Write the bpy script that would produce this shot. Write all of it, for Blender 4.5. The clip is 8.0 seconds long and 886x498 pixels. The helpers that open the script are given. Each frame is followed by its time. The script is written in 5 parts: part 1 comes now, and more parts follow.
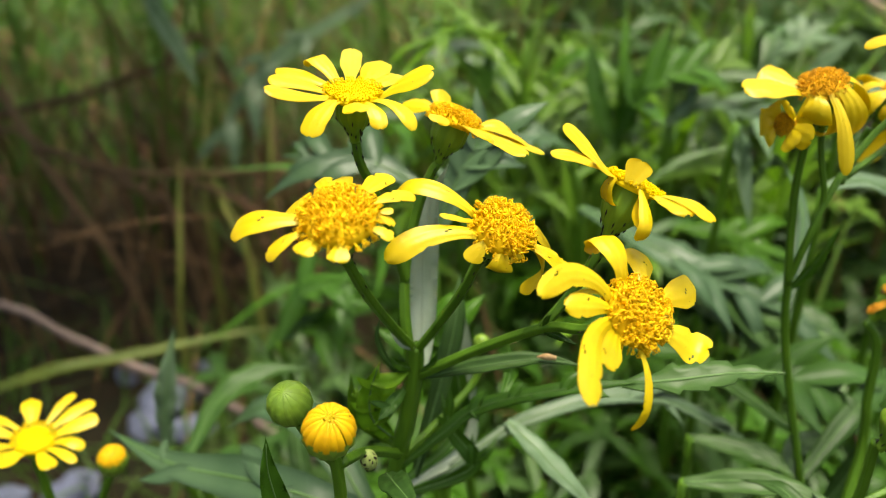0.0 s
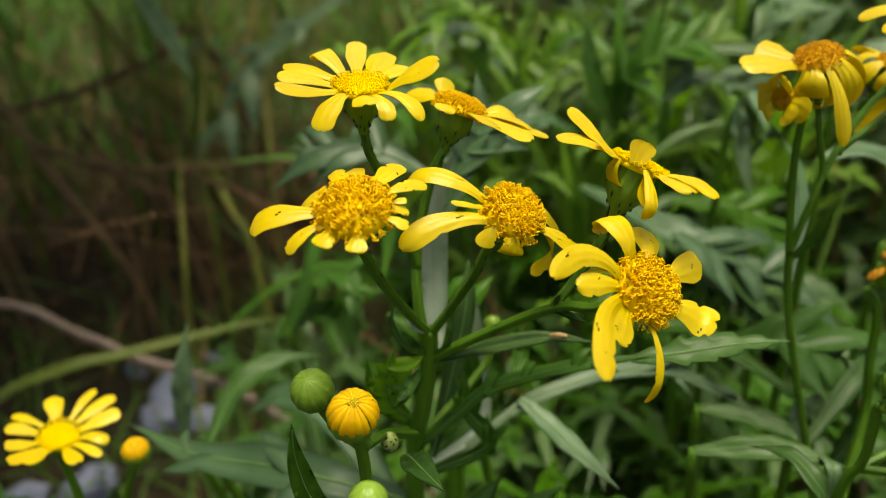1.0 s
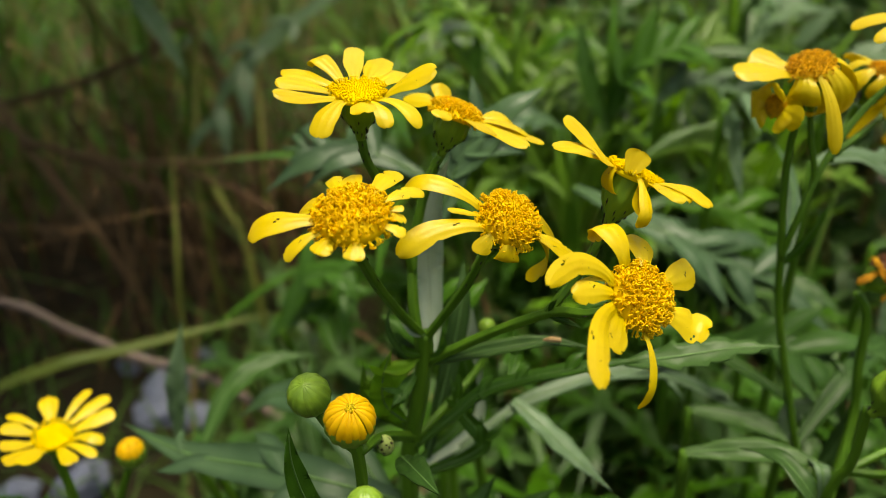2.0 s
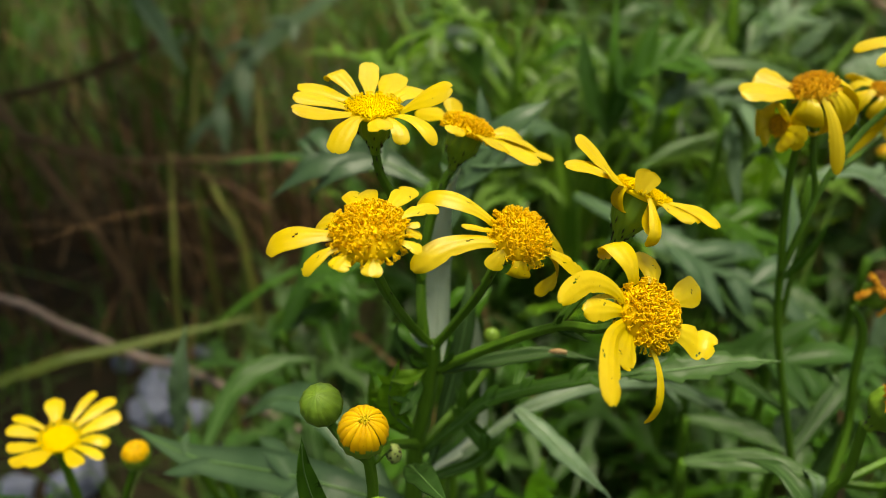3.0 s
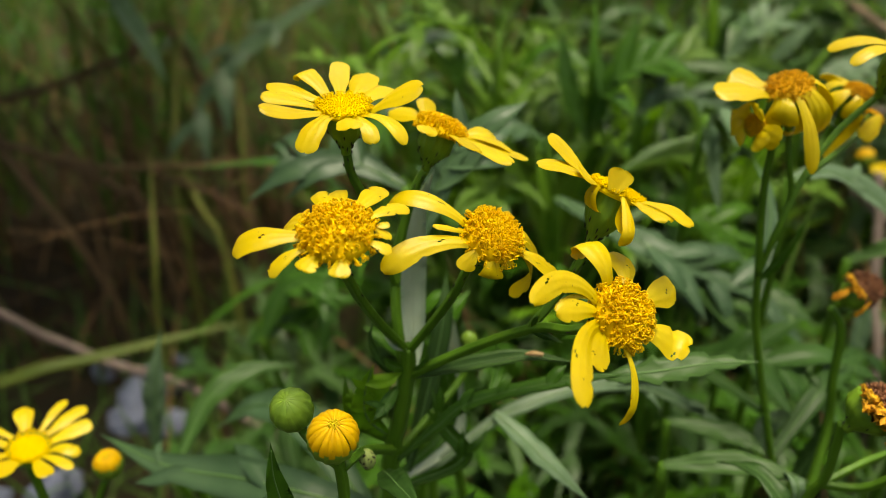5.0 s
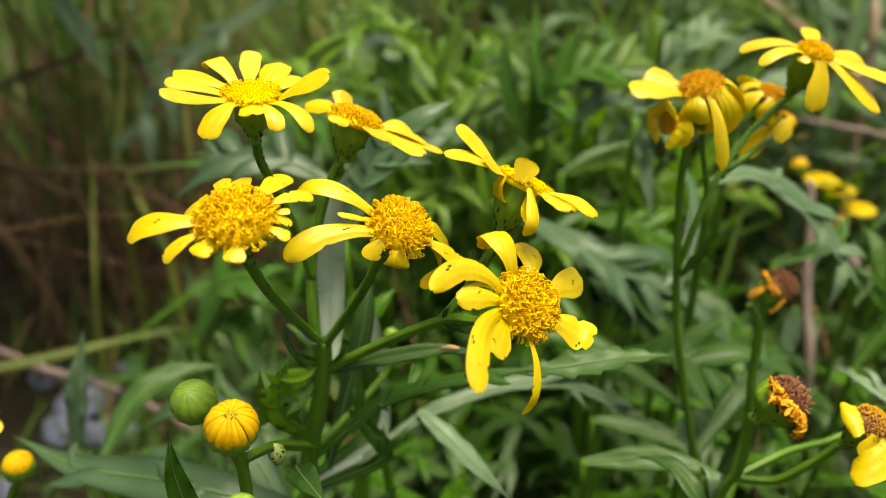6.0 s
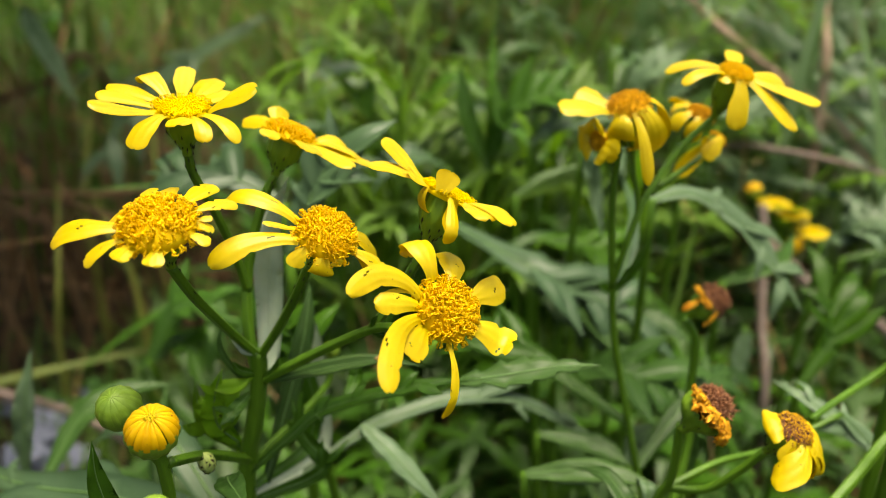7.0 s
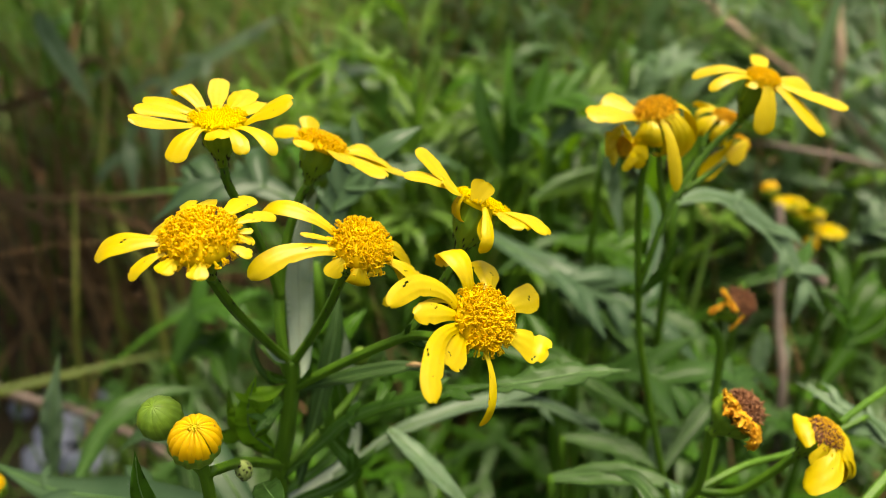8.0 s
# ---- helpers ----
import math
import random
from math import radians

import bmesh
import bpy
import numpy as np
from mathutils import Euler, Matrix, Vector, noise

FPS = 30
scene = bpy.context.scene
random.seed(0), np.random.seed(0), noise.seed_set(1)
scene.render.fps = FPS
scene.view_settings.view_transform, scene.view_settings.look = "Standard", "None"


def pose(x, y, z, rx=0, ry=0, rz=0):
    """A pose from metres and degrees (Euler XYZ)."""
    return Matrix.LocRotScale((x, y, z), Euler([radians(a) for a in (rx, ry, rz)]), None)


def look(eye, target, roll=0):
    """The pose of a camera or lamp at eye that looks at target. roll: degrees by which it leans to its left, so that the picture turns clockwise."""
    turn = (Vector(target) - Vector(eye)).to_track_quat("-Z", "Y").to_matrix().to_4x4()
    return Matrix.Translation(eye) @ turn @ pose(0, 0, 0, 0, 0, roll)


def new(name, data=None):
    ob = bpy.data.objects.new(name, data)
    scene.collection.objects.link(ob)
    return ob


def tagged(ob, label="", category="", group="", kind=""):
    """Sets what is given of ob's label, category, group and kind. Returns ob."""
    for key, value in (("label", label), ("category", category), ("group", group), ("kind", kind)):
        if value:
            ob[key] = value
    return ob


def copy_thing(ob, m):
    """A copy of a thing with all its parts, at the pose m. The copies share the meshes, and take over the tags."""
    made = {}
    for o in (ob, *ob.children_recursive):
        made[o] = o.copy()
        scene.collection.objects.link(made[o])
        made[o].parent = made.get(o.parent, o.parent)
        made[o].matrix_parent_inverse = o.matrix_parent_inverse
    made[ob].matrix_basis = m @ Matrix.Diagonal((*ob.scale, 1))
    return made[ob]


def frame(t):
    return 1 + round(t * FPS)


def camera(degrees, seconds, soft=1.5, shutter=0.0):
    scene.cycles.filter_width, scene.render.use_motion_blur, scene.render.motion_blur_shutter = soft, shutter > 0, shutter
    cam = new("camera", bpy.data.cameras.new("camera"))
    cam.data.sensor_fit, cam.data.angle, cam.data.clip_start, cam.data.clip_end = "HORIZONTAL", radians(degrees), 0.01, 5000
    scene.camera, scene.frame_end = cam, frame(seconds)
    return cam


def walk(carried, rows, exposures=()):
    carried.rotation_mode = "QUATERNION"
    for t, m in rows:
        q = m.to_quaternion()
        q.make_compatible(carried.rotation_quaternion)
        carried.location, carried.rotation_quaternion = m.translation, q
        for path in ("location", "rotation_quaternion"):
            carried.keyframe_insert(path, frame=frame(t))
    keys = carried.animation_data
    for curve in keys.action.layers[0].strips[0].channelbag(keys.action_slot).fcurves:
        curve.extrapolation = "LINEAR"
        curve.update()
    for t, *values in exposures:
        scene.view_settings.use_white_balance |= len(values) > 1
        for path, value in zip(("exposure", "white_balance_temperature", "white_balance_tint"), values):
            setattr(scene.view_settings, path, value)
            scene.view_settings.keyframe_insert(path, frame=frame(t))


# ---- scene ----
cam = camera(62.9, 8.0, 0.9)
METRES, EYE, TILT, LEAN, TURN = 0.046, 0.28, -24.0, 0.0, 0.0
ROWS = [
    (0.0, 0.0, 0.0, 0.0, -0.0, -0.0, -0.0),
    (0.5, -0.0432, -0.0408, 0.0093, -0.09, -1.26, 1.62),
    (1.0, -0.049, -0.0682, 0.0171, -0.2, -1.46, 2.31),
    (1.5, -0.0446, -0.0667, 0.026, -0.55, -1.68, 2.34),
    (3.0, -0.1398, -0.133, 0.1263, -1.54, -2.2, 1.11),
    (3.5, -0.154, -0.1061, 0.1095, -2.12, -1.83, 1.08),
    (4.0, -0.1416, -0.0813, 0.1176, -2.24, -1.66, 1.33),
    (5.5, -0.0103, -0.1027, 0.0758, -3.01, -1.63, 1.56),
    (6.0, 0.1134, -0.1009, 0.0158, -5.32, -0.68, 1.06),
    (6.5, 0.2673, -0.1516, -0.0266, -6.41, 0.53, 1.37),
    (7.0, 0.3155, -0.1929, -0.0656, -6.6, 1.71, 1.06),
    (7.5, 0.2723, -0.1866, -0.0775, -6.18, 1.68, 1.54),
    (8.0, 0.2087, -0.2059, -0.0213, -6.16, 1.5, 1.49),
]
EXPOSURES = [(0.0, 2.16, 7000, 10), (0.3, 1.72, 7200, 7), (0.5, 1.59, 7500, 5), (1.5, 1.61, 7500, 5), (3.0, 1.57, 7500, 5), (5.5, 1.53, 7500, 5), (6.0, 1.97, 7500, 9), (6.5, 1.97, 7300, 11), (7.0, 1.97, 7500, 9), (8.0, 1.91, 7600, 8)]
walk(cam, [(t, pose(0, 0, EYE, TILT, LEAN, TURN) @ pose(METRES * x, METRES * y, METRES * z, 90 + pitch, roll, yaw)) for t, x, y, z, yaw, pitch, roll in ROWS], EXPOSURES)

cam.data.dof.use_dof = True
cam.data.dof.focus_distance = 0.114
cam.data.dof.aperture_fstop = 12.5

# ---- world and sun ----
world = bpy.data.worlds.new("overcast_sky")
scene.world = world
world.use_nodes = True
wn = world.node_tree
sky = wn.nodes.new("ShaderNodeTexSky")
sky.sky_type = "NISHITA"
sky.sun_disc = False
sky.sun_elevation = radians(85)
sky.sun_rotation = radians(95)
sky.air_density, sky.dust_density, sky.ozone_density = 0.7, 6.0, 0.0
background = wn.nodes["Background"]
wn.links.new(sky.outputs[0], background.inputs[0])
background.inputs[1].default_value = 0.075
sun_data = bpy.data.lights.new("sun", "SUN")
sun_data.energy, sun_data.angle, sun_data.color = 1.5, radians(26), (1.0, 0.95, 0.86)
sun = new("sun", sun_data)
sun.matrix_world = look((0.12, 0.04, 1.9), (0, 0.12, 0.2))


# ---- materials ----
def material(name, colours, scale=400.0, rough=0.5, translucent=0.0, bump=0.0, bump_scale=900.0, spread=0.25,
             stretch=(1, 1, 1), metal=0.0, specks=0.0, coat=0.0, island=False, speck_colour=(0.02, 0.012, 0.005), speck_scale=700.0, shine=0.22):
    """Two colours mixed by noise at two scales, with a tint that varies from object to object or from island to island."""
    m = bpy.data.materials.new(name)
    m.use_nodes = True
    nt = m.node_tree
    n, l = nt.nodes, nt.links
    bsdf, out = n["Principled BSDF"], n["Material Output"]
    tc = n.new("ShaderNodeTexCoord")
    mp = n.new("ShaderNodeMapping")
    mp.inputs["Scale"].default_value = stretch
    l.new(tc.outputs["Object"], mp.inputs[0])
    a = n.new("ShaderNodeTexNoise")
    a.inputs["Scale"].default_value, a.inputs["Detail"].default_value = scale, 4
    b = n.new("ShaderNodeTexNoise")
    b.inputs["Scale"].default_value, b.inputs["Detail"].default_value = scale * 0.13, 2
    l.new(mp.outputs[0], a.inputs[0])
    l.new(tc.outputs["Object"], b.inputs[0])
    add = n.new("ShaderNodeMath")
    add.operation = "ADD"
    l.new(a.outputs[0], add.inputs[0])
    l.new(b.outputs[0], add.inputs[1])
    mr = n.new("ShaderNodeMapRange")
    mr.inputs[1].default_value, mr.inputs[2].default_value = 0.72, 1.28
    l.new(add.outputs[0], mr.inputs[0])
    mix = n.new("ShaderNodeMix")
    mix.data_type = "RGBA"
    mix.inputs[6].default_value = (*colours[0], 1)
    mix.inputs[7].default_value = (*colours[1], 1)
    l.new(mr.outputs[0], mix.inputs[0])
    if island:
        geo = n.new("ShaderNodeNewGeometry")
        rnd = geo.outputs["Random Per Island"]
    else:
        rnd = n.new("ShaderNodeObjectInfo").outputs["Random"]
    vr = n.new("ShaderNodeMapRange")
    vr.inputs[3].default_value, vr.inputs[4].default_value = 1 - spread, 1 + spread
    l.new(rnd, vr.inputs[0])
    hsv = n.new("ShaderNodeHueSaturation")
    l.new(vr.outputs[0], hsv.inputs["Value"])
    l.new(mix.outputs[2], hsv.inputs["Color"])
    col = hsv.outputs[0]
    if len(colours) > 2:
        tint = n.new("ShaderNodeMix")
        tint.data_type = "RGBA"
        tint.inputs[7].default_value = (*colours[2], 1)
        pick = n.new("ShaderNodeMath")
        pick.operation = "MULTIPLY"
        pick.inputs[1].default_value = 7.13
        fr = n.new("ShaderNodeMath")
        fr.operation = "FRACT"
        l.new(rnd, pick.inputs[0])
        l.new(pick.outputs[0], fr.inputs[0])
        l.new(fr.outputs[0], tint.inputs[0])
        l.new(col, tint.inputs[6])
        col = tint.outputs[2]
    if specks:
        v = n.new("ShaderNodeTexNoise")
        v.inputs["Scale"].default_value, v.inputs["Detail"].default_value = speck_scale, 1
        l.new(tc.outputs["Object"], v.inputs[0])
        sr = n.new("ShaderNodeMapRange")
        sr.inputs[1].default_value, sr.inputs[2].default_value = 0.80 - specks, 0.84 - specks
        l.new(v.outputs[0], sr.inputs[0])
        sm = n.new("ShaderNodeMix")
        sm.data_type = "RGBA"
        sm.inputs[7].default_value = (*speck_colour, 1)
        l.new(sr.outputs[0], sm.inputs[0])
        l.new(col, sm.inputs[6])
        col = sm.outputs[2]
    l.new(col, bsdf.inputs["Base Color"])
    bsdf.inputs["Roughness"].default_value = rough
    bsdf.inputs["Metallic"].default_value = metal
    bsdf.inputs["Specular IOR Level"].default_value = shine
    bsdf.inputs["Coat Weight"].default_value = coat
    if bump:
        bn = n.new("ShaderNodeTexNoise")
        bn.inputs["Scale"].default_value, bn.inputs["Detail"].default_value = bump_scale, 3
        l.new(mp.outputs[0], bn.inputs[0])
        bp = n.new("ShaderNodeBump")
        bp.inputs["Strength"].default_value, bp.inputs["Distance"].default_value = bump, 0.0004
        l.new(bn.outputs[0], bp.inputs["Height"])
        l.new(bp.outputs[0], bsdf.inputs["Normal"])
    if translucent:
        tr = n.new("ShaderNodeBsdfTranslucent")
        l.new(col, tr.inputs[0])
        ms = n.new("ShaderNodeMixShader")
        ms.inputs[0].default_value = translucent
        l.new(bsdf.outputs[0], ms.inputs[1])
        l.new(tr.outputs[0], ms.inputs[2])
        l.new(ms.outputs[0], out.inputs[0])
    return m


M_PETAL = material("petal_yellow", [(0.695, 0.565, 0.013), (0.63, 0.485, 0.008)], 300, 0.38, 0.44, 0.25, 700, 0.05, specks=0.036, speck_scale=1700, shine=0.34)
M_PETAL_OLD = material("petal_faded_orange", [(0.84, 0.47, 0.02), (0.66, 0.30, 0.02)], 500, 0.6, 0.2, 0.5, 900, 0.2)
M_FLORET = material("floret_gold", [(0.84, 0.60, 0.015), (0.75, 0.48, 0.010)], 700, 0.6, 0.3, 0, 900, 0.16, island=True, shine=0.06)
M_FLORET_YOUNG = material("floret_yellow", [(0.86, 0.66, 0.010), (0.82, 0.60, 0.008)], 700, 0.65, 0.35, 0, 900, 0.06, island=True, shine=0.06)
M_FLORET_OLD = material("floret_browning", [(0.76, 0.47, 0.018), (0.58, 0.31, 0.015)], 700, 0.7, 0.15, 0, 900, 0.28, island=True, shine=0.10)
M_BLADE = material("yellowing_blade", [(0.095, 0.125, 0.018), (0.062, 0.088, 0.012)], 80, 0.5, 0.3, 0.2, 400, 0.1)
M_LONG_GRASS = material("long_grass_bluish", [(0.105, 0.205, 0.075), (0.060, 0.135, 0.034), (0.16, 0.24, 0.135)], 60, 0.42, 0.38, 0.0, 500, 0.35, island=True, shine=0.3)
M_STYLE = material("style_golden", [(0.90, 0.67, 0.020), (0.84, 0.55, 0.012), (0.76, 0.45, 0.010)], 900, 0.55, 0.3, 0, 900, 0.15, island=True, shine=0.10)
M_STYLE_OLD = material("style_orange_brown", [(0.70, 0.40, 0.014), (0.48, 0.22, 0.010)], 900, 0.6, 0.15, 0, 900, 0.30, island=True, shine=0.08)
M_WITHER = material("withered_brown", [(0.16, 0.070, 0.035), (0.095, 0.042, 0.022), (0.24, 0.105, 0.045)], 600, 0.8, 0, 0.4, 900, 0.45, island=True)
M_STEM = material("stem_green", [(0.074, 0.170, 0.010), (0.044, 0.112, 0.007)], 500, 0.42, 0.0, 0.3, 1200, 0.08, (1, 1, 0.15))
M_STALK = material("stalk_olive", [(0.150, 0.170, 0.030), (0.100, 0.118, 0.020)], 300, 0.6, 0.0, 0.3, 800, 0.15, (1, 1, 0.15))
# dry straw darkened: the hollow's shade is put into its brown
M_STRAW_SHADED = material("shaded_straw_brown", [(0.056, 0.030, 0.010), (0.022, 0.013, 0.005), (0.105, 0.062, 0.022)], 90, 0.85, 0.05, 0.0, 500, 0.5, island=True)
M_CUP = material("involucre_green", [(0.19, 0.33, 0.024), (0.115, 0.225, 0.016)], 400, 0.42, 0.12, 0.3, 900, 0.12, (1, 1, 0.2))
M_BUD = material("bud_green", [(0.175, 0.30, 0.028), (0.11, 0.21, 0.018)], 350, 0.34, 0.08, 0.3, 900, 0.1, shine=0.35)
# yellow-green raised in brightness to stand in for light coming through the leaf
M_LEAF_BACKLIT = material("leaf_backlit_yellow_green", [(0.20, 0.42, 0.018), (0.14, 0.32, 0.012)], 120, 0.45, 0.5, 0.3, 500, 0.05)
M_BUD_PALE = material("bud_pale_speckled", [(0.36, 0.44, 0.13), (0.24, 0.34, 0.08)], 500, 0.5, 0.05, 0.2, 900, 0.1, specks=0.245, speck_scale=1350)
M_BLACK = material("bract_tip_black", [(0.012, 0.012, 0.008), (0.02, 0.02, 0.012)], 900, 0.6, 0, 0, 900, 0.2)
M_LEAF = material("leaf_glaucous", [(0.028, 0.080, 0.012), (0.017, 0.054, 0.006), (0.046, 0.098, 0.024)], 90, 0.42, 0.20, 0.35, 420, 0.28, shine=0.20)
M_LEAF_GREEN = material("leaf_fresh_green", [(0.050, 0.146, 0.004), (0.026, 0.090, 0.003), (0.038, 0.108, 0.013)], 120, 0.40, 0.34, 0.5, 420, 0.28, shine=0.20)
M_LEAF_PALE = material("leaf_pale_underside", [(0.34, 0.43, 0.31), (0.22, 0.31, 0.19)], 160, 0.6, 0.2, 0.8, 300, 0.1)
M_LEAF_LIME = material("leaf_lime", [(0.120, 0.265, 0.007), (0.074, 0.185, 0.005), (0.092, 0.175, 0.028)], 120, 0.42, 0.42, 0.3, 500, 0.28)
M_LEAF_SHEEN = material("leaf_pale_green", [(0.112, 0.182, 0.098), (0.070, 0.130, 0.056)], 160, 0.45, 0.22, 0.35, 420, 0.22, shine=0.30)
M_BUD_PETAL = material("folded_petal_amber", [(0.70, 0.44, 0.008), (0.56, 0.30, 0.005)], 300, 0.45, 0.2, 0.15, 900, 0.05, specks=0.09, speck_scale=1500, speck_colour=(0.2, 0.09, 0.01))
M_GRASS = material("grass_green", [(0.080, 0.185, 0.008), (0.042, 0.108, 0.004), (0.110, 0.195, 0.045)], 60, 0.45, 0.4, 0.0, 500, 0.4, island=True)
M_STRAW = material("dry_straw", [(0.17, 0.090, 0.030), (0.075, 0.040, 0.014), (0.27, 0.17, 0.08)], 90, 0.8, 0.1, 0.0, 500, 0.5, island=True)
M_TWIG = material("twig_bark", [(0.21, 0.165, 0.140), (0.13, 0.10, 0.08)], 300, 0.85, 0, 0.6, 500, 0.1)
M_DEAD = material("dead_stalk_brown", [(0.120, 0.070, 0.034), (0.060, 0.034, 0.016)], 300, 0.85, 0, 0.5, 500, 0.2)
M_TAN = material("tan_dead_stalk", [(0.155, 0.100, 0.046), (0.090, 0.056, 0.026)], 300, 0.85, 0, 0.5, 500, 0.2)
M_STRAW_PALE = material("pale_straw_stalk", [(0.46, 0.34, 0.24), (0.32, 0.22, 0.15)], 300, 0.8, 0.1, 0.5, 500, 0.1)
M_STONE = material("pale_stone", [(0.18, 0.21, 0.28), (0.11, 0.125, 0.17)], 90, 0.7, 0, 0.5, 250, 0.15)
M_RIB = material("leaf_midrib", [(0.085, 0.17, 0.05), (0.06, 0.13, 0.03)], 300, 0.5, 0.1, 0, 500, 0.1)
M_LEAF_BLUE = material("leaf_bluish_green", [(0.058, 0.112, 0.050), (0.036, 0.084, 0.032)], 110, 0.42, 0.18, 0.4, 420, 0.2, shine=0.30)
M_SOIL = material("dark_soil", [(0.034, 0.020, 0.010), (0.016, 0.018, 0.006)], 60, 0.95, 0, 0.8, 150, 0.0)
M_SCORCH = material("scorched_leaf_patch", [(0.44, 0.31, 0.15), (0.30, 0.18, 0.07)], 900, 0.8, 0, 0.3, 900, 0.0)


# ---- building blocks ----
def V(*a):
    return np.array(a, float)


def unit(a):
    return a / max(np.linalg.norm(a), 1e-12)


def smooth_path(pts, n):
    """A Catmull-Rom path of n points through pts."""
    p = np.array(pts, float)
    q = np.vstack([2 * p[0] - p[1], p, 2 * p[-1] - p[-2]])
    out = []
    for u in np.linspace(0, len(p) - 1, n):
        i = min(int(u), len(p) - 2)
        f = u - i
        a, b, c, d = q[i], q[i + 1], q[i + 2], q[i + 3]
        out.append(0.5 * (2 * b + (c - a) * f + (2 * a - 5 * b + 4 * c - d) * f * f + (3 * b - a - 3 * c + d) * f ** 3))
    return np.array(out)


class Geo:
    """Vertices, faces and material slots gathered for one mesh."""

    def __init__(self):
        self.v, self.f, self.m, self.count = [], [], [], 0

    def add(self, verts, faces, slot=0):
        verts = np.asarray(verts, float).reshape(-1, 3)
        self.f += [tuple(i + self.count for i in f) for f in faces]
        self.m += [slot] * len(faces)
        self.v.append(verts)
        self.count += len(verts)

    def mesh(self, name, *mats, smooth=True):
        me = bpy.data.meshes.new(name)
        me.from_pydata(np.vstack(self.v).tolist(), [], self.f)
        for m in mats:
            me.materials.append(m)
        me.polygons.foreach_set("material_index", self.m)
        me.polygons.foreach_set("use_smooth", [smooth] * len(self.f))
        me.update()
        return me


def part(name, mesh, parent=None, matrix=None, label=""):
    """One mesh object under its thing; matrix is its place in the world, or in the parent where that is a part."""
    ob = new(name, mesh)
    if parent:
        ob.parent = parent
        if parent.type == "EMPTY":
            ob.matrix_parent_inverse = parent.matrix_basis.inverted()
    if matrix:
        ob.matrix_basis = matrix
    return tagged(ob, label)


def thing(name, base, label, category, group="", kind=""):
    ob = new(name)
    ob.empty_display_size = 0.01
    ob.matrix_basis = Matrix.Translation(base)
    return tagged(ob, label, category, group, kind)


def tube(g, pts, radii, sides=10, ridge=0.0, slot=0, n=None, cap=True):
    """A swept tube through pts whose radius runs through radii; ridge grooves it lengthwise."""
    n = n or 6 * len(pts)
    p = smooth_path(pts, n)
    r = np.interp(np.linspace(0, 1, n), np.linspace(0, 1, len(radii)), radii)
    t = np.gradient(p, axis=0)
    ref = V(1, 0, 0) if abs(unit(t[0])[0]) < 0.8 else V(0, 1, 0)
    rings = []
    for i in range(n):
        d = unit(t[i])
        a = unit(ref - d * (ref @ d))
        b = np.cross(d, a)
        ref = a
        ang = np.arange(sides) * 2 * np.pi / sides
        k = r[i] * (1 + ridge * np.cos(ang * (5 if sides > 12 else 3)))
        rings.append(p[i] + np.outer(np.cos(ang) * k, a) + np.outer(np.sin(ang) * k, b))
    faces = [(i * sides + j, i * sides + (j + 1) % sides, (i + 1) * sides + (j + 1) % sides, (i + 1) * sides + j) for i in range(n - 1) for j in range(sides)]
    if cap:
        faces += [tuple(range(sides - 1, -1, -1)), tuple((n - 1) * sides + j for j in range(sides))]
    g.add(np.vstack(rings), faces, slot)


def strip(g, spine, half, up, fold=0.25, slot=0, thick=0.0, teeth=0, tooth=0.3, rng=None, across=3):
    """A blade along spine with half widths half; fold lifts its edges, teeth notch them."""
    n = len(spine)
    t = np.gradient(spine, axis=0)
    u = np.linspace(-1, 1, across)
    rows, s = [], np.linspace(0, 1, n)
    for i in range(n):
        d = unit(t[i])
        side = unit(np.cross(d, up))
        nor = np.cross(side, d)
        w = half[i]
        if teeth:
            saw = (s[i] * teeth) % 1.0
            w = w * (1 - tooth + tooth * saw * 1.3)
        wob = 0.0 if rng is None else half[i] * (0.12 * np.sin(9 * s[i] + rng) + 0.10 * np.sin(27 * s[i] + 2 * rng))
        rows.append(spine[i] + np.outer(u * w, side) + np.outer(np.abs(u) * w * fold + wob * u, nor))
    top = np.vstack(rows)
    faces = [(i * across + j, i * across + j + 1, (i + 1) * across + j + 1, (i + 1) * across + j) for i in range(n - 1) for j in range(across - 1)]
    if thick:
        low = top - np.array([0, 0, thick])
        m = len(top)
        both = faces + [tuple(m + k for k in reversed(f)) for f in faces]
        for i in range(n - 1):
            for j in (0, across - 1):
                q = (i * across + j, (i + 1) * across + j)
                both.append((q[0], q[1], m + q[1], m + q[0]))
        g.add(np.vstack([top, low]), both, slot)
    else:
        g.add(top, faces, slot)


def lance(n, w, peak=0.4, tip=1.2):
    """Half widths of a lance-shaped blade."""
    s = np.linspace(0, 1, n)
    k = np.where(s < peak, 0.35 + 0.65 * np.sin(np.pi / 2 * s / peak), np.cos(np.pi / 2 * np.clip((s - peak) / (1 - peak), 0, 1)) ** tip)
    return np.maximum(w * k, 0.00002)


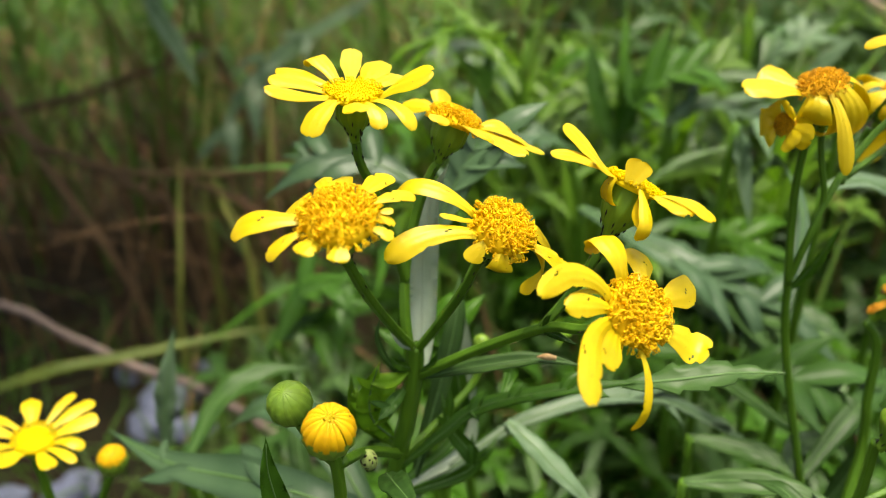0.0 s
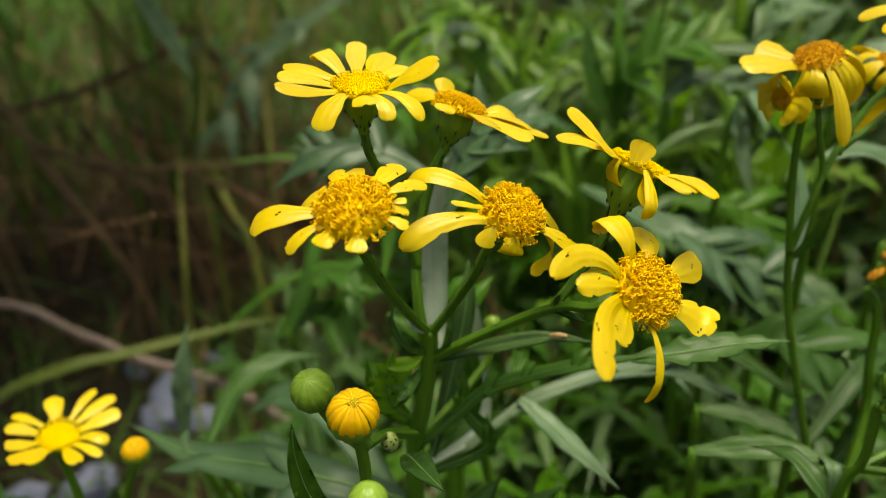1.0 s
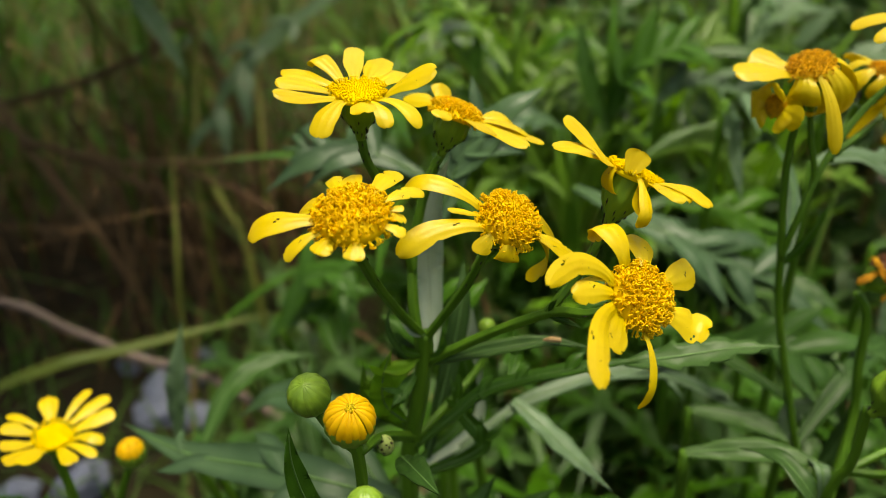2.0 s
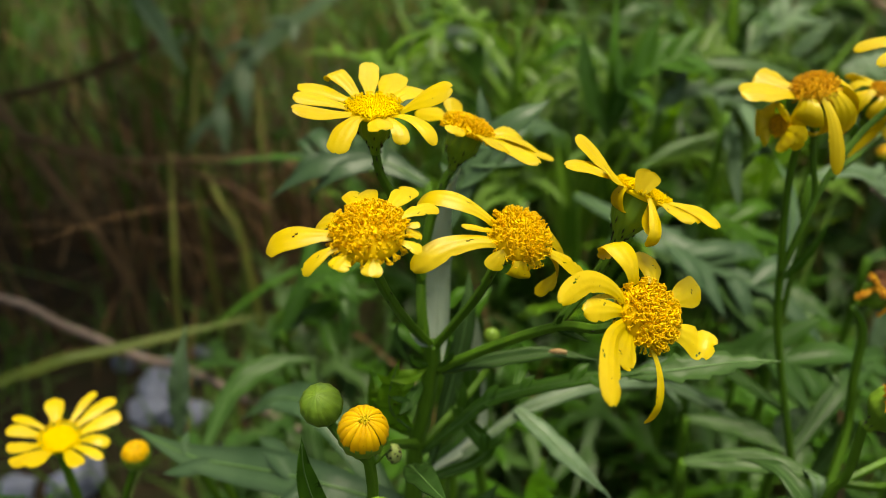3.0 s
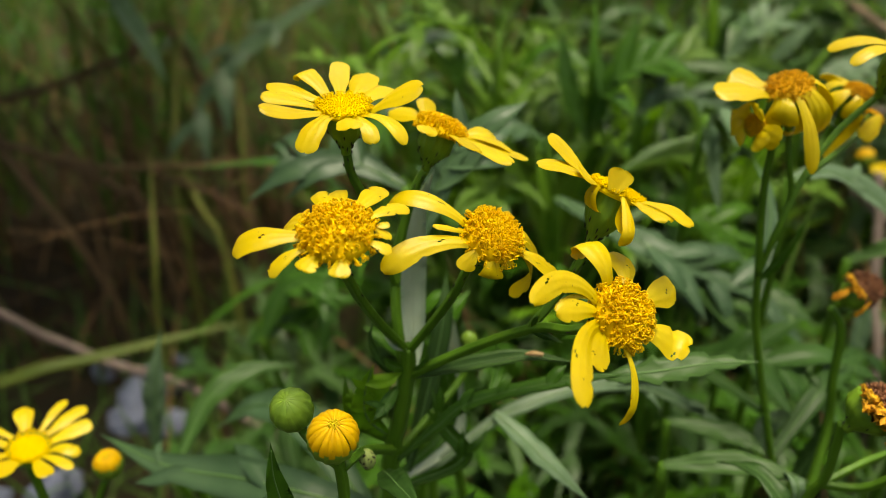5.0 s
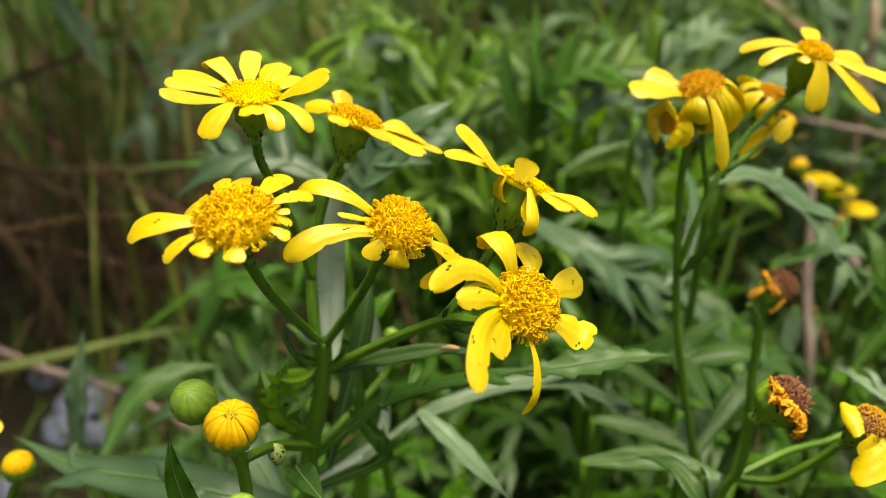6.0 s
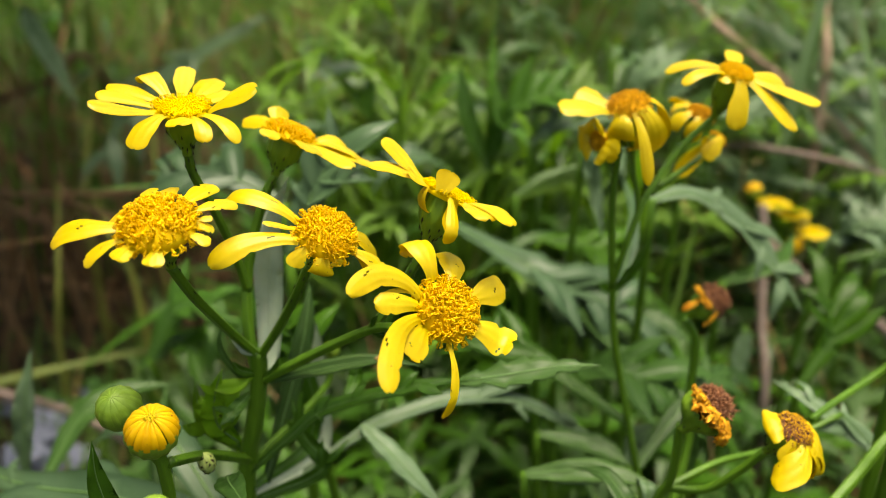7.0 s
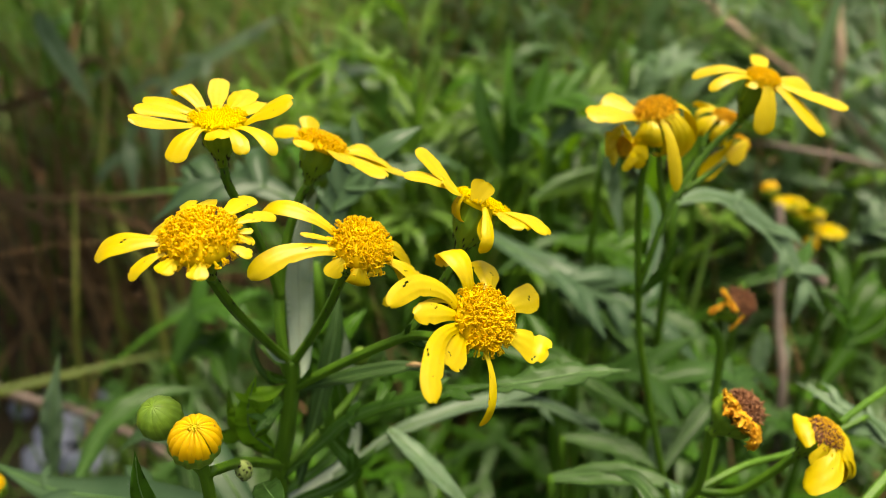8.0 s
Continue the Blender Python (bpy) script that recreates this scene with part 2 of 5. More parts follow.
def leaf_mesh(name, pts, width, mat, lobes=0, lobe=0.008, up=(0, 0, 1), seed=0, teeth=0, thick=0.00022, fold=0.2, lobe_from=0.3, lobe_w=0.15, peak=0.45, sweep=40, wavy=True):
    """A leaf along pts; with lobes, side blades stand off the midrib in pairs towards its tip."""
    rng = random.Random(seed)
    g = Geo()
    n = 36
    sp = smooth_path(pts, n)
    up = unit(V(*up))
    strip(g, sp, lance(n, width / 2, peak), up, fold, 0, thick, teeth, 0.35, rng.uniform(0, 6) if wavy else None, 5)
    t = np.gradient(sp, axis=0)
    if thick:
        tube(g, sp[:-2] + up * thick * 0.2, [width * 0.05, width * 0.02], 6, 0, 1, 30)
    for i in range(lobes):
        for sgn in (-1, 1):
            s = lobe_from + (0.93 - lobe_from) * (i + 0.35 * rng.random() + (0.25 if sgn > 0 else 0)) / lobes
            k = int(s * (n - 1))
            d = unit(t[k])
            side = unit(np.cross(d, up)) * sgn
            a = radians(sweep + rng.uniform(-20, 24))
            ln = lobe * (0.35 + 0.9 * rng.random()) * (1.15 - 0.75 * abs(s - 0.55))
            way = d * math.cos(a) + side * math.sin(a)
            end = sp[k] + way * ln - up * ln * rng.uniform(-0.1, 0.35)
            mid = sp[k] + way * ln * 0.5 + side * ln * 0.05 + up * ln * 0.06
            strip(g, smooth_path([sp[k] - way * width * 0.1, mid, end], 9), lance(9, ln * lobe_w, 0.3), up, fold, 0, thick, 0, 0, None, 3)
    return g.mesh(name, mat, M_LEAF_PALE if mat == M_LEAF_PALE else M_RIB)


# ---- flower heads ----
def petal_mesh(spec, r, seed, mat, worn=0.0, crumple=0.0):
    """One ray floret: azimuth, length and width in mm, elevation, bend, curl, roll, swing and skew in degrees."""
    az, length, width, el, bend, curl, roll, swing, skew = (*spec, 0, 0, 0)[:9]
    rng = random.Random(seed)
    length, width = length / 1000, width / 860
    n, across = 25, 13
    er, et, ez = V(math.cos(radians(az)), math.sin(radians(az)), 0), V(-math.sin(radians(az)), math.cos(radians(az)), 0), V(0, 0, 1)
    s = (np.arange(n - 1) + 0.5) / (n - 1)
    rise = np.radians(el + bend * (1 - 2 * s) - curl * np.clip((s - 0.6) / 0.4, 0, 1))
    turn = np.radians(skew + swing * (2 * s - 1))
    way = np.outer(np.cos(rise) * np.cos(turn), er) + np.outer(np.cos(rise) * np.sin(turn), et) + np.outer(np.sin(rise), ez)
    mid = np.vstack([np.zeros(3), np.cumsum(way, 0)]) * length / (n - 1) + er * r * 0.93
    twist, arch = rng.uniform(-0.18, 0.18), rng.uniform(0.04, 0.20)
    bites = [(rng.uniform(0.45, 1.0), rng.choice((-1, 1)), rng.uniform(0.25, 0.7) * worn, rng.uniform(0.02, 0.07)) for _ in range(rng.randint(1, 3))]
    notch, tip = rng.uniform(0.0, 0.10), rng.uniform(0.20, 0.30)
    foot = 0.50 if width < 0.007 else 0.82
    u = np.linspace(-1, 1, across)
    rows, nors = [], []
    for i in range(n):
        k = i / (n - 1)
        d, h = way[min(i, n - 2)], turn[min(i, n - 2)]
        side = et * math.cos(h) - er * math.sin(h)
        nor = np.cross(d, side)
        q = min(1.0, k / 0.62)
        w = width / 2 * (foot + (1.02 - foot) * q * q * (3 - 2 * q))
        if k > 1 - tip:
            w *= max(0.22, math.sqrt(max(0, 1 - ((k - 1 + tip) / (tip + 0.008)) ** 2.4)))
        wl, wr = (w * (1 - max([c * max(0, 1 - ((k - b) / z) ** 2) for b, g, c, z in bites if g == sgn] or [0]) - 0.04 * math.sin(11 * k + sgn * seed)) for sgn in (-1, 1))
        ws = np.where(u < 0, wl, wr)
        a = twist * k + radians(roll) * min(1, 0.3 + 1.6 * k)
        side, nor = side * math.cos(a) + nor * math.sin(a), nor * math.cos(a) - side * math.sin(a)
        off = -arch * u * u - 0.020 * np.cos(u * 3 * np.pi) * min(1, 3 * (1 - k))
        pull = -notch * width * np.exp(-(u / 0.22) ** 2) * max(0, (k - 0.8) / 0.2)
        row = mid[i] + np.outer(u * ws, side) + np.outer(off * width / 2, nor) + np.outer(pull, d)
        if crumple:
            row += crumple * np.array([[rng.gauss(0, 1), rng.gauss(0, 1), rng.gauss(0, 1)] for _ in u]) * width * k
        rows.append(row)
        nors.append(np.tile(nor, (across, 1)))
    top, nn = np.vstack(rows), np.vstack(nors)
    faces = [(i * across + j, i * across + j + 1, (i + 1) * across + j + 1, (i + 1) * across + j) for i in range(n - 1) for j in range(across - 1)]
    if worn > 0.4 and length > 0.006:
        i, j = rng.randint(6, 16), rng.randint(1, 5)
        faces = [f for f in faces if f[0] not in (i * across + j, (i + 1) * across + j + 1)]
    m = len(top)
    both = faces + [tuple(m + q for q in reversed(f)) for f in faces]
    g = Geo()
    g.add(np.vstack([top, top - nn * 0.00009]), both)
    return g.mesh("petal", mat)


def floret_parts(rng, size, curl):
    """One tubular disc floret with a flared five-lobed mouth, and its forked, curled style."""
    prof = [(0.36, 0), (0.38, 0.55), (0.60, 0.86), (0.40, 0.98), (0.10, 0.86)]
    tubev = [(rr * size * math.cos(k * 2 * np.pi / 5), rr * size * math.sin(k * 2 * np.pi / 5), h * size * 1.7) for rr, h in prof for k in range(5)]
    tubef = [(i * 5 + k, i * 5 + (k + 1) % 5, (i + 1) * 5 + (k + 1) % 5, (i + 1) * 5 + k) for i in range(len(prof) - 1) for k in range(5)]
    tubef.append(tuple(range(20, 25)))
    g = Geo()
    if curl:
        a = rng.uniform(0, 6.28)
        for sgn in (0, 1):
            d = V(math.cos(a + math.pi * sgn + rng.uniform(-0.5, 0.5)), math.sin(a + math.pi * sgn), 0)
            reach, loop = size * rng.uniform(0.45, 0.62), rng.uniform(3.2, 4.6)
            pts = [V(0, 0, 1.3 * size)]
            for q in np.linspace(0.3, loop, 5):
                pts.append(V(0, 0, 1.95 * size) + d * reach * (1 - math.cos(q)) * 0.8 + V(0, 0, reach * 0.9 * math.sin(q)))
            tube(g, pts, [0.15 * size, 0.20 * size, 0.15 * size], 5, 0, 0, 9)
    return np.array(tubev), tubef, g


def disc_mesh(r, dome, age, seed):
    """The disc: florets set in a spiral on a dome; young ones stay shut towards the middle."""
    rng = random.Random(seed)
    g = Geo()
    n = 14
    prof = [(r * math.cos(q) * 0.90, dome * math.sin(q)) for q in np.linspace(-0.25, np.pi / 2, n)]
    rings = np.vstack([[(rr * math.cos(a), rr * math.sin(a), h - 0.0006) for a in np.arange(24) * np.pi / 12] for rr, h in prof])
    g.add(rings, [(i * 24 + j, i * 24 + (j + 1) % 24, (i + 1) * 24 + (j + 1) % 24, (i + 1) * 24 + j) for i in range(n - 1) for j in range(24)], 0)
    count = {"young": 320, "open": 215, "old": 200, "brown": 190, "withered": 230}[age]
    kinds = [floret_parts(rng, 1.0, age != "withered") for _ in range(9)]
    rim = 0 if age == "young" else 44
    for i in range(count + rim):
        f = min(1, math.sqrt((i + 0.5) / count))
        a = i * 2.39996 + rng.uniform(-0.12, 0.12)
        q = math.acos(min(1, f * 0.985)) if i < count else rng.uniform(-0.2, 0.12)
        c = V(r * 0.90 * math.cos(q) * math.cos(a), r * 0.90 * math.cos(q) * math.sin(a), dome * math.sin(q) - 0.0006)
        nor = unit(V(math.cos(q) * math.cos(a) * dome, math.cos(q) * math.sin(a) * dome, math.sin(q) * r))
        nor = unit(nor + 0.14 * V(rng.gauss(0, 1), rng.gauss(0, 1), rng.gauss(0, 1)))
        x = unit(np.cross(nor, V(0.3, 0.5, 0.8)))
        m = np.stack([x, np.cross(nor, x), nor], 1)
        size = r * 0.084 * rng.uniform(0.85, 1.2)
        shut = age == "young" and f < 0.90 + 0.06 * rng.random()
        if age == "young":
            size *= 0.60 + 0.42 * f ** 4
        if age == "withered":
            pts = [c, c + nor * size * rng.uniform(1.0, 2.2), c + nor * size * rng.uniform(1.8, 3.2) + size * V(rng.gauss(0, 1), rng.gauss(0, 1), rng.gauss(0, 1))]
            tube(g, pts, [0.40 * size, 0.62 * size, 0.40 * size], 4, 0, 0, 5)
            continue
        tv, tf, st = kinds[rng.randrange(9)]
        g.add((tv * [1, 1, (0.6 if shut else 0.9) + 0.25 * rng.random()] * size) @ m.T + c, tf, 0)
        if not shut and rng.random() < 0.62 + 0.4 * f:
            g.add((np.vstack(st.v) * size) @ m.T + c, st.f, 1)
    mats = {"young": (M_FLORET_YOUNG, M_FLORET_YOUNG), "open": (M_FLORET, M_STYLE), "old": (M_FLORET_OLD, M_STYLE_OLD), "brown": (M_WITHER, M_FLORET_OLD), "withered": (M_WITHER, M_WITHER)}[age]
    return g.mesh("disc", *mats)


def cup_mesh(r, h, wide=0.66, foot=0.00085, seed=0):
    """The green cup of bracts below a disc, ribbed, with its rim under the petals."""
    rng = random.Random(seed)
    g = Geo()
    sides, prof = 52, []
    for q in np.linspace(0, 1, 16):
        z = -h * (1 - q)
        k = min(1.0, max(0.0, (q - 0.06) / 0.58))
        belly = foot + (r * wide - foot) * (1 - (1 - k * k * (3 - 2 * k)) ** 1.25)
        if q > 0.9:
            belly += (r * 0.84 - r * wide) * (q - 0.9) / 0.1
        prof.append((belly, z))
    rings = []
    for i, (rr, z) in enumerate(prof):
        for j in range(sides):
            a = j * 2 * np.pi / sides
            k = 1 + (0.035 * math.cos(13 * a) + 0.012 * math.cos(26 * a) if 2 < i < 15 else 0) + rng.uniform(-0.006, 0.006)
            rings.append((rr * k * math.cos(a), rr * k * math.sin(a), z))
    faces = [(i * sides + j, i * sides + (j + 1) % sides, (i + 1) * sides + (j + 1) % sides, (i + 1) * sides + j) for i in range(15) for j in range(sides)]
    faces.append(tuple(range(sides - 1, -1, -1)))
    g.add(rings, faces)
    return g.mesh("flower_head", M_CUP), prof


def sliver_mesh(length, width):
    g = Geo()
    g.add([(0, 0, -length), (width, 0, 0), (0, width * 0.6, 0), (-width, 0, 0), (0, -width * 0.6, 0), (0, 0, length)],
          [(0, 2, 1), (0, 3, 2), (0, 4, 3), (0, 1, 4), (5, 1, 2), (5, 2, 3), (5, 3, 4), (5, 4, 1)])
    return g.mesh("bract", M_BLACK)


SLIVER = sliver_mesh(0.00062, 0.00022)


def head(plant, at, tilt, az, r, h, petals, age="open", dome=0.42, worn=0.0, seed=1, label="", wide=0.66, bracts=20, crumple=0.0, petal_mat=None):
    """A daisy-like head: cup, disc and ray florets; tilt and az (degrees) give the way it faces."""
    rng = random.Random(seed)
    r, h = r / 1000, h / 1000
    cup, prof = cup_mesh(r, h, wide, seed=seed)
    ob = part("flower_head", cup, plant, Matrix.LocRotScale(at, Euler((0, radians(tilt), radians(az))), None), label)
    part("disc", disc_mesh(r * (1.0 if age != "withered" else 0.88), r * dome, age, seed), ob)
    for i, p in enumerate(petals):
        part("petal", petal_mesh(p, r, seed * 31 + i, petal_mat or M_PETAL, worn, crumple), ob)
    for i in range(bracts):
        a = (i + 0.3 * rng.random()) * 2 * np.pi / bracts
        z = -h * (0.86, 0.70, 0.78, 0.55)[i % 4] + rng.uniform(-0.06, 0.06) * h
        rr = np.interp(z, [p[1] for p in prof], [p[0] for p in prof])
        part("bract", SLIVER, ob, Matrix.LocRotScale((rr * 1.07 * math.cos(a), rr * 1.07 * math.sin(a), z), Euler((0, 0.25, a)), Vector((1, 1, rng.uniform(0.7, 1.3)))))
    return ob


def bud(plant, at, tilt, az, r, showing, seed=1, label="", mat=None, squash=1.12):
    """A closed bud: ribbed green cup; showing > 0 lets folded petals out at its top."""
    r = r / 1000
    rng = random.Random(seed)
    g = Geo()
    sides, n = 52, 18
    top = np.pi / 2 if showing < 0.02 else np.pi / 2 * (1 - showing) - 0.12
    rings = []
    qs = np.linspace(-np.pi / 2 + 0.12, top, n)
    for q in qs:
        for j in range(sides):
            a = j * 2 * np.pi / sides
            k = 1 + 0.04 * math.cos(13 * a) * math.cos(q) ** 0.5
            rings.append((r * k * math.cos(q) * math.cos(a), r * k * math.cos(q) * math.sin(a), r * squash * math.sin(q)))
    faces = [(i * sides + j, i * sides + (j + 1) % sides, (i + 1) * sides + (j + 1) % sides, (i + 1) * sides + j) for i in range(n - 1) for j in range(sides)]
    faces.append(tuple(range(sides - 1, -1, -1)))
    g.add(rings, faces)
    ob = part("flower_bud", g.mesh("flower_bud", mat or M_BUD), plant, Matrix.LocRotScale(at, Euler((0, radians(tilt), radians(az))), None), label)
    if showing < 0.02 and r > 0.002:
        for i in range(13):
            a, sg, rows, m = i * 2 * np.pi / 13, Geo(), [], 16
            for k, q in enumerate(np.linspace(-1.0, np.pi / 2 - 0.07, m)):
                for u in np.linspace(-1, 1, 5):
                    rr = r * (1.015 - 0.014 * u * u)
                    w = np.pi / 13 * 0.94
                    rows.append((rr * math.cos(q) * math.cos(a + u * w), rr * math.cos(q) * math.sin(a + u * w), rr * squash * math.sin(q)))
            sg.add(rows, [(c * 5 + j, c * 5 + j + 1, (c + 1) * 5 + j + 1, (c + 1) * 5 + j) for c in range(m - 1) for j in range(4)])
            part("sepal", sg.mesh("sepal", mat or M_BUD), ob)
    if showing >= 0.02:
        folds = 18
        for i in range(folds):
            a = i * 2 * np.pi / folds + rng.uniform(-0.05, 0.05)
            pg, m, rows = Geo(), 12, []
            w, high, end = np.pi / folds * rng.uniform(1.0, 1.25), rng.uniform(1.01, 1.035), np.pi / 2 - rng.uniform(0.10, 0.26)
            for k, q in enumerate(np.linspace(top - 0.14, end, m)):
                for u in np.linspace(-1, 1, 7):
                    rr = r * (high - 0.05 * abs(u) ** 2.0) * (1 - 0.10 * (k / m) ** 4)
                    rows.append((rr * math.cos(q) * math.cos(a + u * w), rr * math.cos(q) * math.sin(a + u * w), rr * squash * math.sin(q)))
            pg.add(rows, [(c * 7 + j, c * 7 + j + 1, (c + 1) * 7 + j + 1, (c + 1) * 7 + j) for c in range(m - 1) for j in range(6)])
            part("folded_petal", pg.mesh("folded_petal", M_BUD_PETAL), ob)
        cg = Geo()
        for i in range(16):
            a, f = i * 2.4, math.sqrt(i / 16)
            b = V(r * 0.2 * f * math.cos(a), r * 0.2 * f * math.sin(a), r * squash * 0.93)
            tube(cg, [b - V(0, 0, r * 0.2), b, b * [0.8, 0.8, 1] + V(0, 0, r * 0.05)], [r * 0.05, r * 0.06, r * 0.03], 5, 0, 0, 4)
        part("centre_tuft", cg.mesh("centre_tuft", M_PETAL), ob)
    for i in range(10):
        a = i * 0.63 + rng.uniform(-0.1, 0.1)
        q = -0.95 + rng.uniform(-0.12, 0.2)
        part("bract", SLIVER, ob, Matrix.LocRotScale((r * 1.05 * math.cos(q) * math.cos(a), r * 1.05 * math.cos(q) * math.sin(a), r * squash * math.sin(q)), Euler((0, 0.6, a)), None))
    return ob


def stem(plant, pts, r0, r1, name="branch", sides=20, ridge=0.12):
    g = Geo()
    tube(g, pts, [r0, r1], sides, ridge)
    return part(name, g.mesh(name, M_STEM), plant)


def leaf(plant, pts, width, mat, label="", **kw):
    return part("leaf", leaf_mesh("leaf", pts, width, mat, **kw), plant, None, label)


# ---- ground ----
def ground_z(x, y):
    rise = 0.10 * np.clip((y - 0.45) / 1.2, 0, 1) ** 1.5
    return 0.022 + 0.08 * np.clip((y - 0.24) / 0.35, 0, 1) * np.clip((x + 0.10) * 5, 0, 1) + rise + 0.008 * np.sin(17 * x + 3) * np.cos(13 * y) + 0.005 * np.sin(41 * x) * np.sin(37 * y + 1)


def build_ground():
    c = np.linspace(-1, 1, 141)
    c = np.sinh(c * 7.5) / np.sinh(7.5) * 400
    x, y = np.meshgrid(c, c + 0.35, indexing="ij")
    near = np.exp(-(x ** 2 + (y - 0.35) ** 2) / 9)
    z = ground_z(x, y) * near + (1 - near) * 0.05
    n = len(c)
    g = Geo()
    g.add(np.stack([x, y, z], -1), [(i * n + j, (i + 1) * n + j, (i + 1) * n + j + 1, i * n + j + 1) for i in range(n - 1) for j in range(n - 1)])
    tagged(part("ground", g.mesh("ground", M_SOIL)), "dark brown soil under dense weeds and dead grass", "ground", kind="structure")


build_ground()


# ---- the ragwort in front ----
ragwort = thing("ragwort_plant", (-0.012, 0.117, 0.030), "flowering yellow ragwort with grooved green stem and lobed leaves", "wildflower")
stem(ragwort, [(-0.012, 0.117, 0.010), (-0.0115, 0.1168, 0.09), (-.0100, .1167, .1685), (-.0089, .1167, .1833), (-.0073, .1162, .1907), (-.0055, .1165, .2023), (-.0053, .1163, .2085)], 0.0019, 0.0015, "stem", 14, 0.16)
stem(ragwort, [(-.0052, .1163, .2075), (-.0093, .1107, .2165), (-.0122, .1022, .2268), (-.0142, .0966, .2353)], 0.00085, 0.0008)
stem(ragwort, [(-.0048, .1162, .2075), (-.0009, .1132, .2147), (.0030, .1084, .2235), (.0060, .1066, .2309)], 0.00085, 0.0008)
stem(ragwort, [(-.0060, .1169, .2033), (-.0072, .1191, .2132), (-.0070, .1221, .2223), (-.0050, .1241, .2317), (-.0026, .1250, .2385), (-0.001, 0.125, 0.2413)], 0.00105, 0.0008)
stem(ragwort, [(-.0070, .1210, .2193), (-.0088, .1205, .2277), (-.0118, .1180, .2383), (-.0139, .1165, .2440), (-.0145, .1162, .2484)], 0.0008, 0.00072)
stem(ragwort, [(-.0052, .1166, .2015), (.0067, .1119, .2105), (.0169, .1043, .2193), (.0218, .0986, .2223), (.0249, .0973, .2237)], 0.00095, 0.00075)
stem(ragwort, [(.0165, .1048, .2191), (.0210, .1057, .2249), (.0237, .1054, .2302), (.0257, .1057, .2341)], 0.0008, 0.00085)
stem(ragwort, [(-.0085, .1167, .1828), (-.0133, .1016, .1959), (-.0150, .0851, .2075)], 0.0010, 0.0008)
stem(ragwort, [(-.0120, .1150, .1500), (-.0159, .0880, .1854), (-.0156, .0855, .2016), (-.0160, .0850, .2085), (-.0168, .0843, .2105)], 0.0009, 0.0009)
stem(ragwort, [(-.0152, .0856, .2060), (-.0197, .0907, .2059), (-.0231, .0947, .2075), (-.0235, .0950, .2090)], 0.0007, 0.0008)
stem(ragwort, [(-.0132, .1020, .1955), (-.0129, .0992, .1944), (-.0127, .0988, .1952)], 0.0006, 0.0006)
stem(ragwort, [(-.0158, .0870, .1900), (-.0137, .0704, .2050), (-.0136, .0707, .2065)], 0.0007, 0.0008)
for top, low in [((-.0145, .1162, .2484), (-.0139, .1165, .2440)), ((-0.001, 0.125, 0.2413), (-.0026, .1250, .2385)), ((-.0142, .0966, .2353), (-.0122, .1022, .2268)),
                 ((.0060, .1066, .2309), (.0030, .1084, .2235)), ((.0257, .1057, .2341), (.0237, .1054, .2302)), ((.0249, .0973, .2237), (.0218, .0986, .2223))]:
    way = Vector(low) - Vector(top)
    for k in range(9):
        a = k * 2.4
        at = Vector(top) + way * (0.10 + 0.13 * k) + Vector((math.cos(a), math.sin(a), 0.0)) * 0.00093
        part("bract", SLIVER, ragwort, Matrix.LocRotScale(at, way.to_track_quat("Z", "Y"), None))
head(ragwort, (-.0141, .1146, .2563), 11, -75, 4.8, 8.8, [
    (232, 9.7, 3.3, 6, 9, -2, 0, 0, 1),
    (260, 8.9, 3.2, 12, 8, -2, 0, 0, -2),
    (290, 10.4, 3.2, 17, -5, 1, -5, -5, -4),
    (207, 9.3, 3.1, 21, 10, 109, 0, 3, 3),
    (177, 8.6, 3.0, 16, -2, 0, 0, -4, -8),
    (148, 8.4, 4.2, 4, 6, -1, 0, 6, 3),
    (120, 8.0, 4.6, -5, 14, 11, 5, 1, 6),
    (60, 9.8, 4.1, 31, 12, -7, 15, 0, 2),
    (33, 9.6, 2.3, -12, 29, 13, 0, -14, 1),
    (15, 6.1, 2.3, -22, 22, 5, 0, -16, -2),
    (356, 6.8, 3.4, 12, 9, -6, 0, 2, -5),
    (314, 8.2, 3.6, -24, 23, 2, 0, 8, 4),
], age="young", dome=0.24, worn=0.0, seed=11, label="fresh open head with pale yellow disc", wide=0.60)
head(ragwort, (0.0022, 0.1256, 0.2493), 22, 10, 4.8, 8.6, [
    (126, 8.9, 3.4, -15, 1, 3, -40, 0, 0),
    (109, 4.4, 3.4, 40, -4, -6, 0, -2, -1),
    (235, 5.1, 3.0, -4, 21, 5, 0, 11, 8),
    (280, 9.7, 3.4, 3, 8, -6, 5, 1, 3),
    (305, 11.8, 3.4, 1, 5, -5, 15, 1, 5),
    (341, 12.3, 3.4, 3, -3, 4, 10, 1, -1),
    (3, 7.3, 3.4, 10, 31, 13, 20, 4, 2),
    (347, 10.2, 3.4, 2, 21, 4, 10, 0, 0),
], age="open", dome=0.36, worn=0.1, seed=12, wide=0.66)
